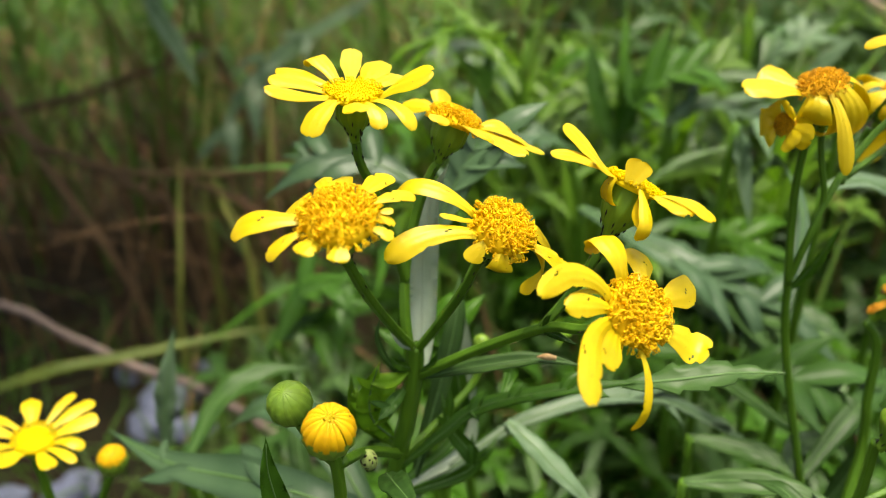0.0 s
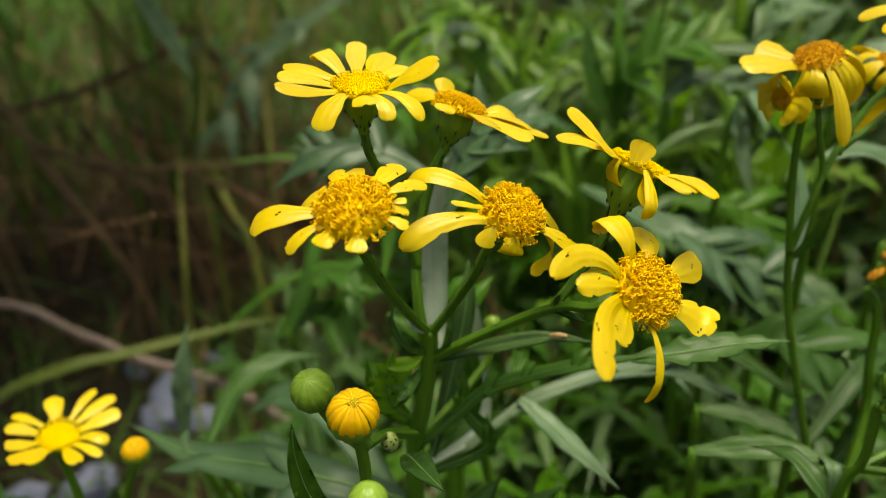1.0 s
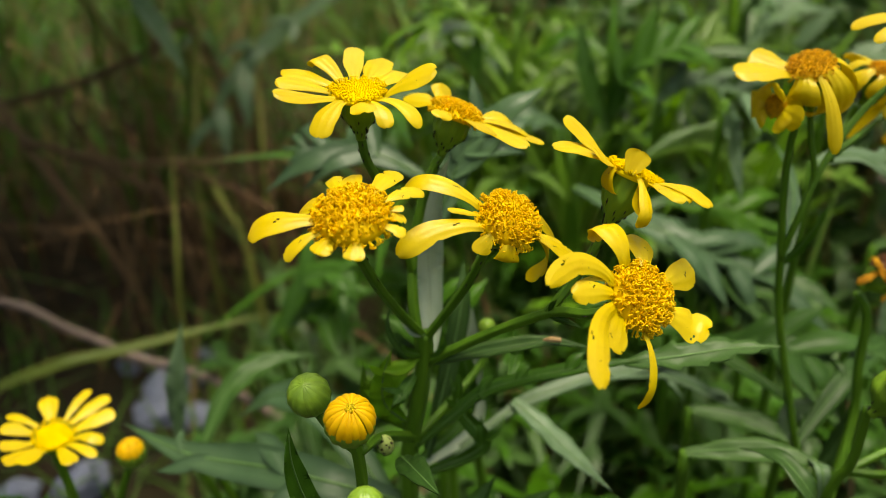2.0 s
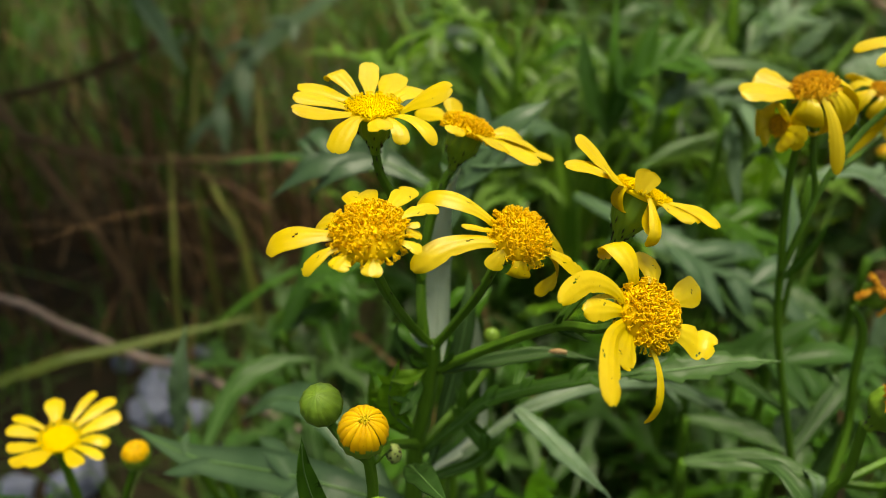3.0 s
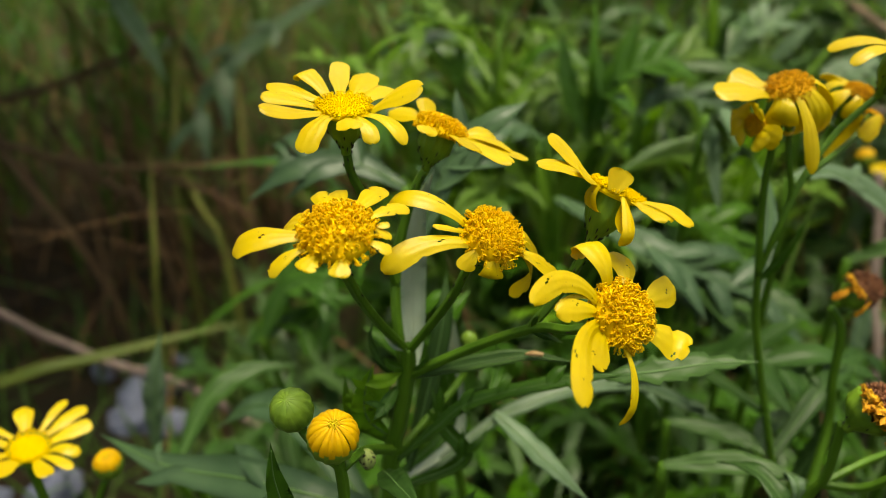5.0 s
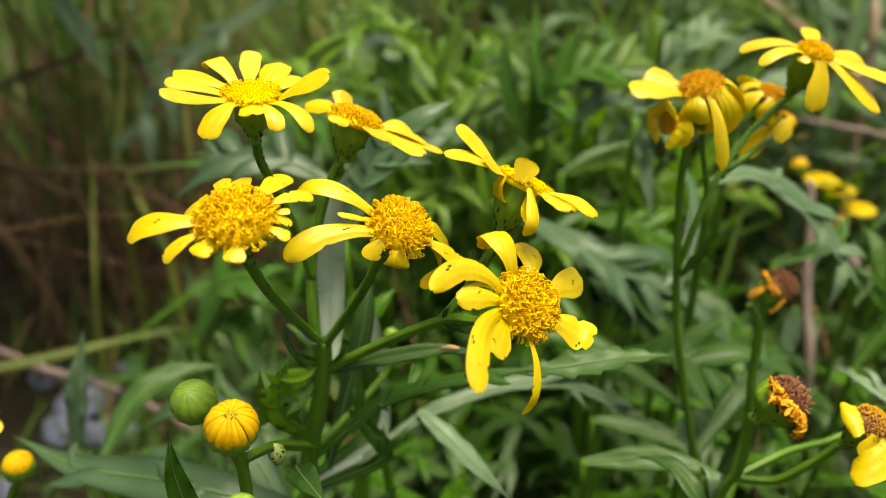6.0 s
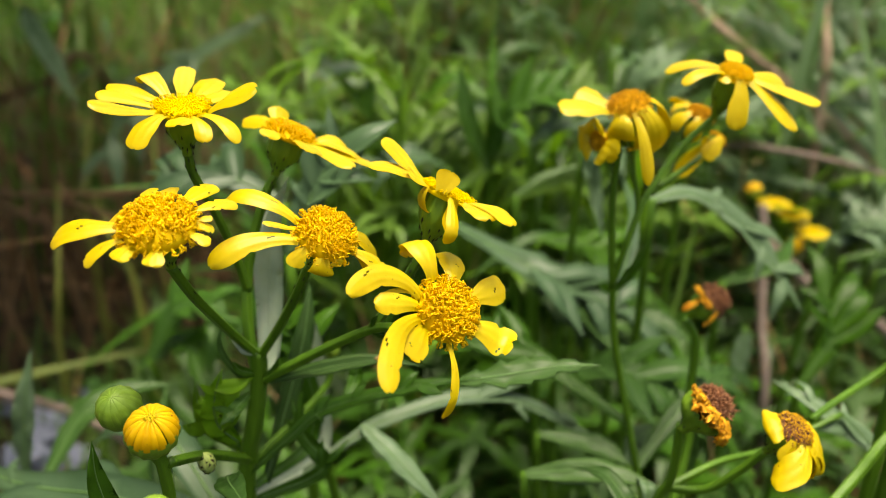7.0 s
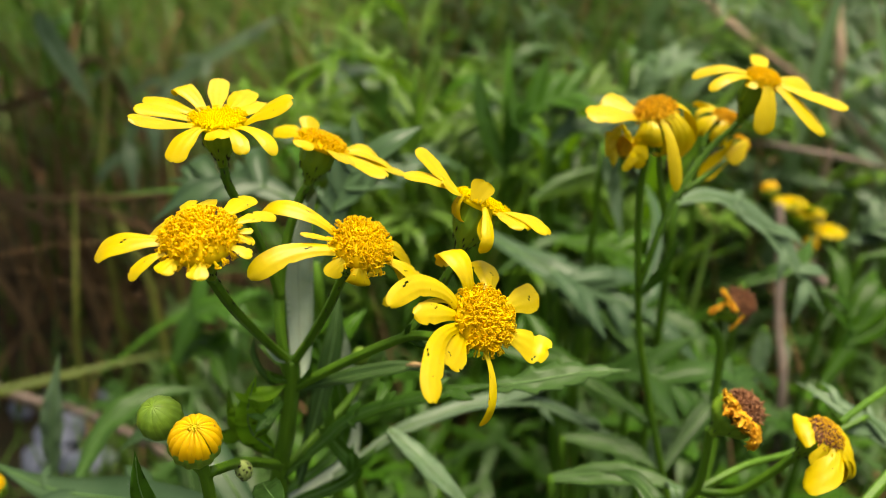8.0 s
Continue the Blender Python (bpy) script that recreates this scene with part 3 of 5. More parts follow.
head(ragwort, (-.0144, .0936, .2432), 21, -95, 5.8, 8.5, [
    (278, 11.1, 3.8, -8, 21, 25, 0, -2, -1),
    (247, 5.5, 3.5, -32, 15, 8, 0, 2, -3),
    (206, 6.9, 2.5, -16, 10, 7, 0, -4, -5),
    (184, 7.6, 2.5, -21, 6, 4, 0, 4, 11),
    (156, 7.3, 3.1, -11, 8, 1, 0, 1, -3),
    (127, 7.1, 2.2, -16, 16, 0, 0, -6, -1),
    (104, 2.2, 1.1, -5, 7, -3, 0, 3, 3),
    (96, 2.8, 1.6, -32, 9, 2, 0, 1, -3),
    (69, 3.3, 1.7, -17, 15, 2, 0, -3, 1),
    (12, 3.0, 2.5, -9, 9, -5, 0, -7, -13),
    (331, 3.0, 3.0, -2, 10, -2, 0, -1, 0),
    (306, 6.5, 1.9, -19, 21, 7, 0, 7, 2),
], age="open", dome=0.46, worn=0.75, seed=13, label="ageing head with swollen golden disc and ragged petals", wide=0.5)
head(ragwort, (.0092, .1025, .2379), 36, -54, 5.3, 8.5, [
    (221, 14.8, 3.0, -14, 37, 30, 0, 3, 0),
    (242, 5.5, 1.0, 2, 7, -2, 0, -3, -1),
    (266, 15.0, 3.3, -17, 15, 14, 0, 24, -4),
    (291, 3.6, 2.5, -42, 5, -7, 0, 22, 4),
    (325, 3.8, 3.4, -51, 30, 66, 0, -13, 6),
    (353, 1.0, 2.2, -38, 9, -7, 0, 0, 8),
    (39, 13.3, 2.9, -73, 55, -2, 0, 5, 4),
    (36, 8.7, 2.7, -12, 17, -2, 0, -5, 2),
    (73, 7.7, 4.3, -38, 6, 1, 0, 1, 3),
], age="open", dome=0.46, worn=0.5, seed=14, label="ageing head with two long and several torn petals", wide=0.55)
head(ragwort, (.0297, .1065, .2438), 23, 11, 4.7, 10.5, [
    (154, 10.0, 3.9, 24, -3, 9, -15, -1, 0),
    (174, 10.2, 3.9, -2, 15, 8, -15, 2, 0),
    (186, 4.6, 3.2, 18, -4, -2, -15, 1, 3),
    (232, 3.9, 3.3, 104, 0, 0, 0, -1, 2),
    (192, 6.2, 3.6, -114, 52, 35, -5, -2, -17),
    (305, 9.6, 4.1, 2, 27, -5, 15, 0, 0),
    (290, 7.3, 3.9, 4, 3, 15, 5, 0, -4),
    (256, 9.8, 1.9, -37, 15, 85, 0, 3, 15),
    (267, 6.8, 2.5, -55, -32, -18, 0, 4, 9),
], age="young", dome=0.3, worn=0.15, seed=15, label="head seen side on with twisted petals", wide=0.72)
head(ragwort, (.0283, .0917, .2289), 53, -58, 5.6, 8.5, [
    (186, 12.3, 3.9, -29, 65, 94, -5, -8, -7),
    (143, 7.8, 4.2, -28, 16, 6, 0, 6, 5),
    (229, 14.6, 3.0, 3, 17, -9, 0, 52, 26),
    (232, 8.2, 0.7, -6, 20, -4, 0, 41, 26),
    (245, 8.0, 3.0, 4, 15, 0, 0, 7, 9),
    (266, 18.2, 3.0, 26, 2, 20, 0, 37, 37),
    (284, 7.2, 3.9, 19, 6, -5, 0, 0, 16),
    (337, 12.9, 1.3, -15, 29, 29, 0, -11, 5),
    (96, 8.3, 4.2, -6, 8, 1, 0, -6, -5),
    (46, 7.6, 4.6, -6, 16, -110, 0, -4, 1),
], age="open", dome=0.40, worn=0.55, seed=16, label="ageing head with drooping nibbled petals", wide=0.55)
bud(ragwort, (-.0239, .0934, .2120), 28, -103, 3.5, 0.0, 21, "round closed green bud")
bud(ragwort, (-.0163, .0839, .2141), 24, -72, 3.9, 0.74, 22, "opening bud with folded yellow petals")
bud(ragwort, (-.0127, .0986, .1966), 15, -120, 1.5, 0.0, 23, "tiny pale bud with black specks", M_BUD_PALE, 1.5)
bud(ragwort, (-.0135, .0713, .2091), 15, 77, 2.8, 0.0, 24, "round closed green bud")
leaf(ragwort, [(-.0034, .1155, .2020), (.0059, .1144, .2050), (.0172, .1133, .2074), (.0264, .1101, .2078)], 0.0030, M_LEAF, "narrow grey-green leaf", seed=1, fold=0.5, up=(0.2, -0.5, 0.8))
leaf(ragwort, [(-.0060, .1172, .1985), (-.0042, .1235, .2035), (-.0040, .1278, .2133), (-.0037, .1290, .2231), (-.0024, .1300, .2313), (.0010, .1310, .2394)], 0.0058, M_LEAF_PALE, "long pale leaf behind the stem", up=(0.1, -0.8, 0.6), seed=2, fold=0.30, peak=0.55)
leaf(ragwort, [(-0.0085, 0.1168, 0.1740), (0.0046, 0.1300, 0.1735), (0.0052, 0.1340, 0.1862), (0.0046, 0.1360, 0.1984), (0.0032, 0.1380, 0.2085)], 0.0042, M_LEAF_PALE, "pale upright leaf behind the stem", up=(0.1, -0.8, 0.6), seed=62, fold=0.30, peak=0.5)
leaf(ragwort, [(-.0060, .1190, .1750), (.0019, .1312, .2010), (.0037, .1397, .2126)], 0.0045, M_LEAF, up=(0, -1, 0.2), seed=3)
leaf(ragwort, [(-0.0102, 0.1150, 0.1885), (-0.0136, 0.1140, 0.1935), (-0.0137, 0.1135, 0.1998), (-0.0116, 0.1130, 0.2070)], 0.0052, M_LEAF_BACKLIT, "small bright green lobed leaf", lobes=3, lobe=0.0066, lobe_w=0.22, up=(0.1, -1, 0.25), seed=4, lobe_from=0.2, fold=0.08, sweep=50)
leaf(ragwort, [(-.0085, .1162, .1850), (-.0165, .1155, .1930), (-.0177, .1160, .2031)], 0.0026, M_LEAF_LIME, lobes=1, lobe=0.004, lobe_w=0.3, up=(0, -1, 0.2), seed=5)
leaf(ragwort, [(-.0158, .0880, .1860), (-.0240, .0872, .1931), (-.0265, .0870, .2025), (-.0265, .0873, .2106)], 0.0042, M_LEAF_GREEN, "upright dark green pointed leaf", up=(0.4, -0.9, 0.1), seed=6)
leaf(ragwort, [(-.0100, .1010, .1915), (-.0077, .0925, .1966), (-.0033, .0829, .1997)], 0.0050, M_LEAF, up=(0.1, -0.6, 0.8), seed=7)
leaf(ragwort, [(-.0091, .1161, .1795), (-.0004, .1165, .1877), (.0073, .1163, .1946), (.0229, .1136, .2007), (.0380, .1115, .2040)], 0.0030, M_LEAF_GREEN, "narrow winged leaf stalk with small upright lobes", lobes=3, lobe=0.0045, lobe_w=0.25, lobe_from=0.4, up=(0.0, -0.5, 0.85), seed=8, peak=0.7)
leaf(ragwort, [(.0330, .1122, .2025), (.0430, .1108, .2046), (.0520, .1098, .2066), (.0612, .1089, .2074)], 0.0066, M_LEAF, "notched pale leaf end", up=(0.0, -0.35, 0.95), seed=18, teeth=6)
leaf(ragwort, [(-0.0098, 0.1170, 0.1680), (0.0130, 0.1320, 0.1760), (0.0225, 0.1350, 0.1790), (0.0354, 0.1380, 0.1812), (0.0475, 0.1400, 0.1802), (0.0565, 0.1420, 0.1760), (0.0685, 0.1440, 0.1679), (0.0800, 0.1460, 0.1582), (0.0873, 0.1470, 0.1499)], 0.0046, M_LEAF_SHEEN, "long arching grey-green leaf", up=(0, -0.35, 1.0), seed=9, peak=0.55, lobes=2, lobe=0.016, lobe_w=0.12, lobe_from=0.45, sweep=28)
leaf(ragwort, [(0.0144, 0.1335, 0.1781), (0.0197, 0.1280, 0.1758), (0.0254, 0.1200, 0.1738), (0.0318, 0.1080, 0.1741)], 0.0052, M_LEAF_SHEEN, "broad side lobe of the arching leaf", up=(0.2, -0.5, 0.9), seed=19, peak=0.5)
leaf(ragwort, [(-.0100, .1167, .1640), (-.0262, .1161, .1715), (-.0424, .1238, .1697), (-.0634, .1333, .1663), (-.0825, .1446, .1671)], 0.0095, M_LEAF_BLUE, "broad lobed grey-green leaf", lobes=2, lobe=0.020, up=(0, -0.5, 0.85), seed=11)
leaf(ragwort, [(-.0110, .1170, .1560), (-.0297, .1381, .1722), (-.0453, .1526, .1680), (-.0599, .1625, .1532)], 0.0090, M_LEAF_BLUE, up=(0, -0.5, 0.85), seed=12)
leaf(ragwort, [(-.0110, .1170, .1500), (.0050, .1050, .1650), (.0300, .0980, .1690)], 0.0070, M_LEAF, lobes=3, lobe=0.014, up=(0, -0.5, 0.85), seed=14)

TINY = dict(thick=0.00015, up=(0, -0.8, 0.6))
leaf(ragwort, [(-.0078, .1164, .2010), (-.0110, .1157, .2068), (-.0122, .1159, .2108), (-.0115, .1165, .2146)], 0.0012, M_LEAF, "thin curled bract leaf", seed=51, **TINY)
leaf(ragwort, [(-.0053, .1150, .2090), (-.0074, .1142, .2102), (-.0096, .1139, .2126)], 0.0014, M_LEAF_PALE, seed=52, **TINY)
leaf(ragwort, [(.0167, .1038, .2190), (.0186, .1027, .2188), (.0217, .1008, .2182)], 0.0012, M_LEAF_GREEN, seed=53, **TINY)
leaf(ragwort, [(.0166, .1040, .2194), (.0169, .1035, .2213), (.0176, .1030, .2226)], 0.0009, M_LEAF_GREEN, seed=54, **TINY)
leaf(ragwort, [(-.0059, .1155, .2040), (-.0083, .1137, .2060), (-.0098, .1136, .2082)], 0.0018, M_LEAF_GREEN, seed=55, **TINY)
leaf(ragwort, [(-.0042, .1155, .2034), (-.0017, .1140, .2065), (-.0012, .1139, .2087)], 0.0010, M_LEAF_GREEN, seed=56, **TINY)
leaf(ragwort, [(-.0073, .1158, .1994), (-.0098, .1106, .1989), (-.0119, .1079, .1977)], 0.0026, M_LEAF_GREEN, seed=57, lobes=1, lobe=0.004, **TINY)
leaf(ragwort, [(-.0085, .1162, .1760), (.0020, .1290, .1763), (.0038, .1314, .1866), (.0019, .1337, .1966), (.0037, .1357, .2038)], 0.0040, M_LEAF_GREEN, seed=58, up=(0, -0.9, 0.3))
leaf(ragwort, [(.0110, .1153, .1960), (.0131, .1205, .1985), (.0136, .1215, .2010), (.0129, .1230, .2046)], 0.0030, M_LEAF_GREEN, seed=59, up=(0, -0.9, 0.3), lobes=1, lobe=0.005)
leaf(ragwort, [(-.0090, .1165, .1720), (.0060, .1190, .1775), (.0019, .1218, .1849), (-.0005, .1252, .1924)], 0.0036, M_LEAF_GREEN, seed=60, up=(0, -0.9, 0.3), lobes=2, lobe=0.006)
stem(ragwort, [(-.0080, .1166, .1820), (.0060, .1300, .1900), (.0082, .1325, .1965), (.0082, .1325, .1975)], 0.0008, 0.0007)
bud(ragwort, (.0082, .1325, .1990), 10, -90, 1.9, 0.0, 25, "small pale green bud", M_BUD)
scorch = Geo()
tube(scorch, [(.0172, .1126, .2083), (.0187, .1121, .2087), (.0205, .1116, .2087)], [0.0002, 0.00062, 0.0004], 8, 0, 0, 8)
part("scorched_patch", scorch.mesh("scorched_patch", M_SCORCH), ragwort, None, "dry brown patch on a leaf")

# ---- the taller ragwort beside it ----
tall = thing("ragwort_plant", (0.098, 0.131, 0.030), "taller yellow ragwort with drooping curled petals", "wildflower")
stem(tall, [(0.098, 0.131, 0.010), (.0940, .1310, .1000), (.0873, .1316, .1468), (.0831, .1325, .1628), (.0744, .1348, .1961), (.0713, .1347, .2152), (.0693, .1348, .2325), (.0690, .1340, .2440)], 0.00095, 0.0007, "stem")
stem(tall, [(.0911, .1389, .2499), (.0842, .1385, .2426), (.0769, .1352, .2329), (.0736, .1338, .2237), (.0715, .1345, .2121)], 0.00065, 0.0007)
stem(tall, [(.0727, .1365, .2446), (.0734, .1353, .2386), (.0752, .1346, .2310), (.0745, .1342, .2255)], 0.00055, 0.0006)
stem(tall, [(.0891, .1481, .2416), (.0873, .1479, .2374), (.0786, .1362, .2339)], 0.0008, 0.0008)
head(tall, (.0697, .1339, .2537), 24, -139, 4.3, 10.0, [
    (322, 10.8, 5.0, 22, 7, 4, -10, 0, -5),
    (286, 7.2, 4.8, 20, 0, -7, 0, -6, -6),
    (14, 6.9, 4.5, -67, 61, 10, 0, -8, 2),
    (47, 15.2, 2.1, -49, 19, -8, 0, -19, -10),
    (80, 13.0, 4.3, -90, 53, -6, 30, 8, 10),
    (146, 13.2, 3.9, -83, 58, -2, 0, 10, 0),
    (63, 13.3, 4.0, -102, 35, 61, 15, 7, 21),
    (360, 8.4, 2.8, -67, 23, 9, 0, 3, 0),
], age="old", dome=0.40, worn=0.1, seed=31, label="ageing head with drooping rolled petals")
head(tall, (.0640, .1337, .2462), 78, -155, 2.4, 8.0, [
    (242, 3.0, 4.4, 12, 50, 0, 0, 0),
    (280, 3.5, 4.6, 8, 50, 0, 0, 0),
    (314, 3.0, 4.4, -4, 50, 0, 0, 0),
    (58, 4.2, 4.2, 18, 40, 0, 0, 0),
    (78, 5.6, 4.0, 8, 30, 0, 0, 0),
    (148, 4.3, 4.0, 56, 50, 0, 0, 0),
], age="old", dome=0.30, worn=0.1, seed=32)
head(tall, (.0926, .1351, .2601), 22, -70, 3.6, 11.0, [
    (229, 11.5, 3.4, -23, 29, -4, 0, 5, 4),
    (267, 10.8, 2.5, -13, 32, 5, 0, 8, 2),
    (145, 7.6, 3.3, 1, -4, 3, 0, -4, -6),
    (337, 10.3, 4.0, -48, 14, 1, 0, -4, -3),
    (21, 13.8, 4.2, -19, 8, -3, 10, 0, 0),
    (67, 9.5, 4.0, -11, 22, 2, 15, 0, -1),
    (40, 14.0, 4.0, 2, 2, -3, 0, 2, -2),
    (291, 2.3, 2.3, -27, 12, -8, 0, 1, -9),
], age="open", dome=0.40, worn=0.0, seed=33, label="open head with swept-back petals", wide=0.85)
head(tall, (.0915, .1452, .2497), 22, -57, 3.2, 8.6, [
    (161, 8.1, 4.0, -24, 17, 13, 25, -1, -3),
    (200, 6.0, 3.4, -50, 50, 26, 0, 10, 8),
    (250, 6.4, 3.4, -61, 40, 2, 0, 0, 0),
    (300, 6.0, 3.2, -64, 40, 0, 0, 0, 0),
], age="old", dome=0.40, worn=0.1, seed=34)
stem(tall, [(0.0956, 0.1475, 0.2412), (.0920, .1455, .2385), (.0800, .1375, .2345)], 0.0006, 0.0007)
head(tall, (0.0982, 0.148, 0.2434), 50, 10, 2.2, 3.5, [
    (57, 12.7, 3.5, -64, 7, -6, 0, -15, -6),
    (248, 7.9, 3.5, -69, 14, 0, 0, 2, 3),
    (60, 4.0, 3.6, -60, 40, 0, 0, 0),
], age="old", dome=0.30, worn=0.1, seed=35, label="shrunken head with one long hanging petal")
leaf(tall, [(.0725, .1345, .2060), (.0850, .1600, .2180), (.0948, .2000, .2190), (.0942, .2146, .2020)], 0.0050, M_LEAF_BLUE, "thin arching leaf", up=(0.1, -0.9, 0.3), seed=21)
leaf(tall, [(.0722, .1345, .2110), (.0760, .1335, .2180), (.0790, .1330, .2260)], 0.0030, M_LEAF_GREEN, up=(0.3, -0.9, 0.2), seed=22)
leaf(tall, [(.0831, .1325, .1620), (.1000, .1450, .1720), (.1180, .1600, .1720), (.1320, .1700, .1640)], 0.0060, M_LEAF, lobes=3, lobe=0.014, up=(0, -0.5, 0.85), seed=23)
leaf(tall, [(.0800, .1332, .1750), (.0600, .1500, .1850), (.0450, .1650, .1880), (.0300, .1800, .1820)], 0.0060, M_LEAF_GREEN, lobes=4, lobe=0.016, up=(0, -0.5, 0.85), seed=24)

# ---- the fading ragwort ----
fading = thing("ragwort_plant", (0.071, 0.112, 0.030), "fading ragwort with withered brown seed heads", "wildflower")
stem(fading, [(0.071, 0.112, 0.010), (.0730, .1095, .1200), (.0758, .1068, .1700), (.0777, .1050, .1814), (.0775, .1041, .1893), (.0770, .1037, .1965)], 0.0010, 0.0008, "stem")
stem(fading, [(.0770, .1060, .1790), (.0842, .1023, .1812), (.0880, .0992, .1875), (0.0914, 0.0967, 0.1946)], 0.0008, 0.0008)
stem(fading, [(.0915, .1367, .2020), (.0947, .1357, .1963), (.0950, .1343, .1829), (.0959, .1328, .1670), (.0850, .1200, .1350), (.0735, .1095, .1150)], 0.0009, 0.0012)
stem(fading, [(.0770, .1055, .1790), (.0906, .1100, .1814), (.1055, .1153, .1801), (.1250, .1200, .1850)], 0.0008, 0.0006)
head(fading, (0.0958, 0.1338, 0.2081), 46, -16, 4.2, 6.5, [
    (205, 2.4, 2.8, -12, 40, 0, 0, 0),
    (240, 2.6, 2.8, -26, 50, 20, 0, 0),
    (222, 6.0, 1.4, -78, 15, 0, 0, 0),
    (290, 4.6, 1.2, -74, 10, 0, 0, 0),
], age="withered", dome=0.85, seed=41, label="withered brown head with shrivelled orange petals", crumple=0.10, petal_mat=M_PETAL_OLD, wide=0.80, bracts=8)
head(fading, (0.0816, 0.1011, 0.2028), 39, -8, 4.2, 8.4, [
    (205, 3.4, 3.6, -6, 50, 0, 0, 0),
    (232, 4.4, 4.4, -24, 50, 0, 20, 0),
    (256, 3.6, 4.0, -40, 50, 0, 0, 0),
    (284, 5.2, 4.2, -44, 40, 0, -25, 0),
    (312, 4.8, 3.2, -56, 30, 0, 0, 0),
], age="withered", dome=0.66, seed=42, label="withered brown head in a swollen green cup", crumple=0.11, petal_mat=M_PETAL_OLD, wide=1.06, bracts=10)
head(fading, (.0942, .0937, .2016), 30, -47, 3.5, 8.2, [
    (222, 4.0, 6.2, -48, 34, 60, 0, 4, 0),
    (292, 4.6, 3.4, -55, 10, -20, 0, 4, 10),
    (44, 9.0, 7.6, -50, 56, 20, 0, 3, -4),
    (18, 8.6, 8.0, -60, 50, 60, 0, -6, 0),
    (352, 9.0, 7.0, -62, 50, 70, 0, -18, -20),
    (332, 10.5, 4.6, -40, 34, 10, 0, -45, -70),
], age="brown", dome=0.45, worn=0.1, seed=43, label="browning head with rolled yellow petals", wide=0.85)
leaf(fading, [(0.0757, 0.1070, 0.1680), (0.0755, 0.1100, 0.1762), (0.0782, 0.1220, 0.1671), (0.0755, 0.1330, 0.1595), (0.0663, 0.1410, 0.1534), (0.0574, 0.1460, 0.1515)], 0.0046, M_LEAF_SHEEN, "long pale grey-green leaf", up=(0, -0.5, 0.85), seed=31, peak=0.55)
leaf(fading, [(.0755, .1072, .1660), (.0680, .0990, .1790), (.0640, .1060, .1830), (.0600, .1150, .1780)], 0.0050, M_LEAF, up=(0.2, -0.5, 0.85), seed=32)
leaf(fading, [(.1250, .1200, .1850), (.1300, .1155, .1799), (.1209, .1243, .1851), (.1140, .1326, .1871)], 0.0050, M_LEAF_SHEEN, lobes=4, lobe=0.006, up=(0, -0.6, 0.8), seed=33)
side_stalk = thing("ragwort_plant", (0.135, 0.100, 0.030), "leaning green ragwort stalks without open flowers", "wildflower")
stem(side_stalk, [(0.135, 0.100, 0.010), (.1300, .1080, .1200), (.1290, .1120, .1900), (.1300, .1150, .2300)], 0.0016, 0.0012, "stem")
stem(side_stalk, [(0.1292, 0.1120, 0.2060), (0.1227, 0.1120, 0.1999), (0.1134, 0.1080, 0.1979), (0.1049, 0.1040, 0.1959)], 0.0008, 0.0006)
stem(side_stalk, [(.1300, .1080, .1500), (.1254, .1042, .1904), (.1124, .0979, .1849), (.1023, .0924, .1800)], 0.0012, 0.0010)

# ---- the small ragwort low down ----
small = thing("ragwort_plant", (-0.092, 0.132, 0.030), "small ragwort with one fresh flower and a bud", "wildflower")
stem(small, [(-0.092, 0.132, 0.010), (-.0925, .1318, .1000), (-.0925, .1318, .1433), (-.0924, .1321, .1538), (-.0931, .1325, .1620), (-.0936, .1325, .1685)], 0.0013, 0.0009, "stem")
stem(small, [(-.0924, .1319, .1250), (-.0860, .1333, .1418), (-.0810, .1329, .1556), (-.0772, .1322, .1640)], 0.0008, 0.0009)
head(small, (-.0918, .1312, .1752), 17, -34, 4.7, 7.5, [
    (155, 7.5, 3.5, 3, 11, 3, 0, 0, -5),
    (113, 9.9, 1.9, 6, 13, 1, 0, -5, -2),
    (92, 10.7, 2.8, 5, 11, -1, 0, -2, 0),
    (62, 9.2, 3.4, 13, 10, -2, 0, 0, 6),
    (30, 7.8, 2.5, 10, 31, 6, 0, -14, -4),
    (6, 8.3, 2.0, 8, 14, 1, 0, -7, 5),
    (345, 6.9, 3.0, 13, 8, -6, 0, 6, 4),
    (299, 8.1, 3.2, 25, 10, -6, 0, 1, -9),
    (280, 8.3, 2.7, 17, 4, -7, 0, -5, -7),
    (256, 6.8, 2.4, 19, 3, -9, 0, -6, -7),
    (221, 7.0, 3.0, 7, 13, 1, 0, 2, -5),
    (192, 8.6, 1.8, -6, 12, 1, 0, 3, 5),
], age="young", dome=0.15, worn=0.0, seed=51, label="fresh open head with flat yellow disc", wide=0.6)
bud(small, (-.0765, .1333, .1671), 20, -60, 3.4, 0.55, 52, "opening bud with folded yellow petals", None, 1.2)
leaf(small, [(-.0924, .1319, .1300), (-.1100, .1400, .1420), (-.1300, .1500, .1400)], 0.0060, M_LEAF, lobes=3, lobe=0.012, up=(0, -0.5, 0.85), seed=41)
leaf(small, [(-.0924, .1319, .1150), (-.0700, .1300, .1330), (-.0500, .1280, .1380)], 0.0060, M_LEAF, lobes=3, lobe=0.012, up=(0, -0.5, 0.85), seed=42)

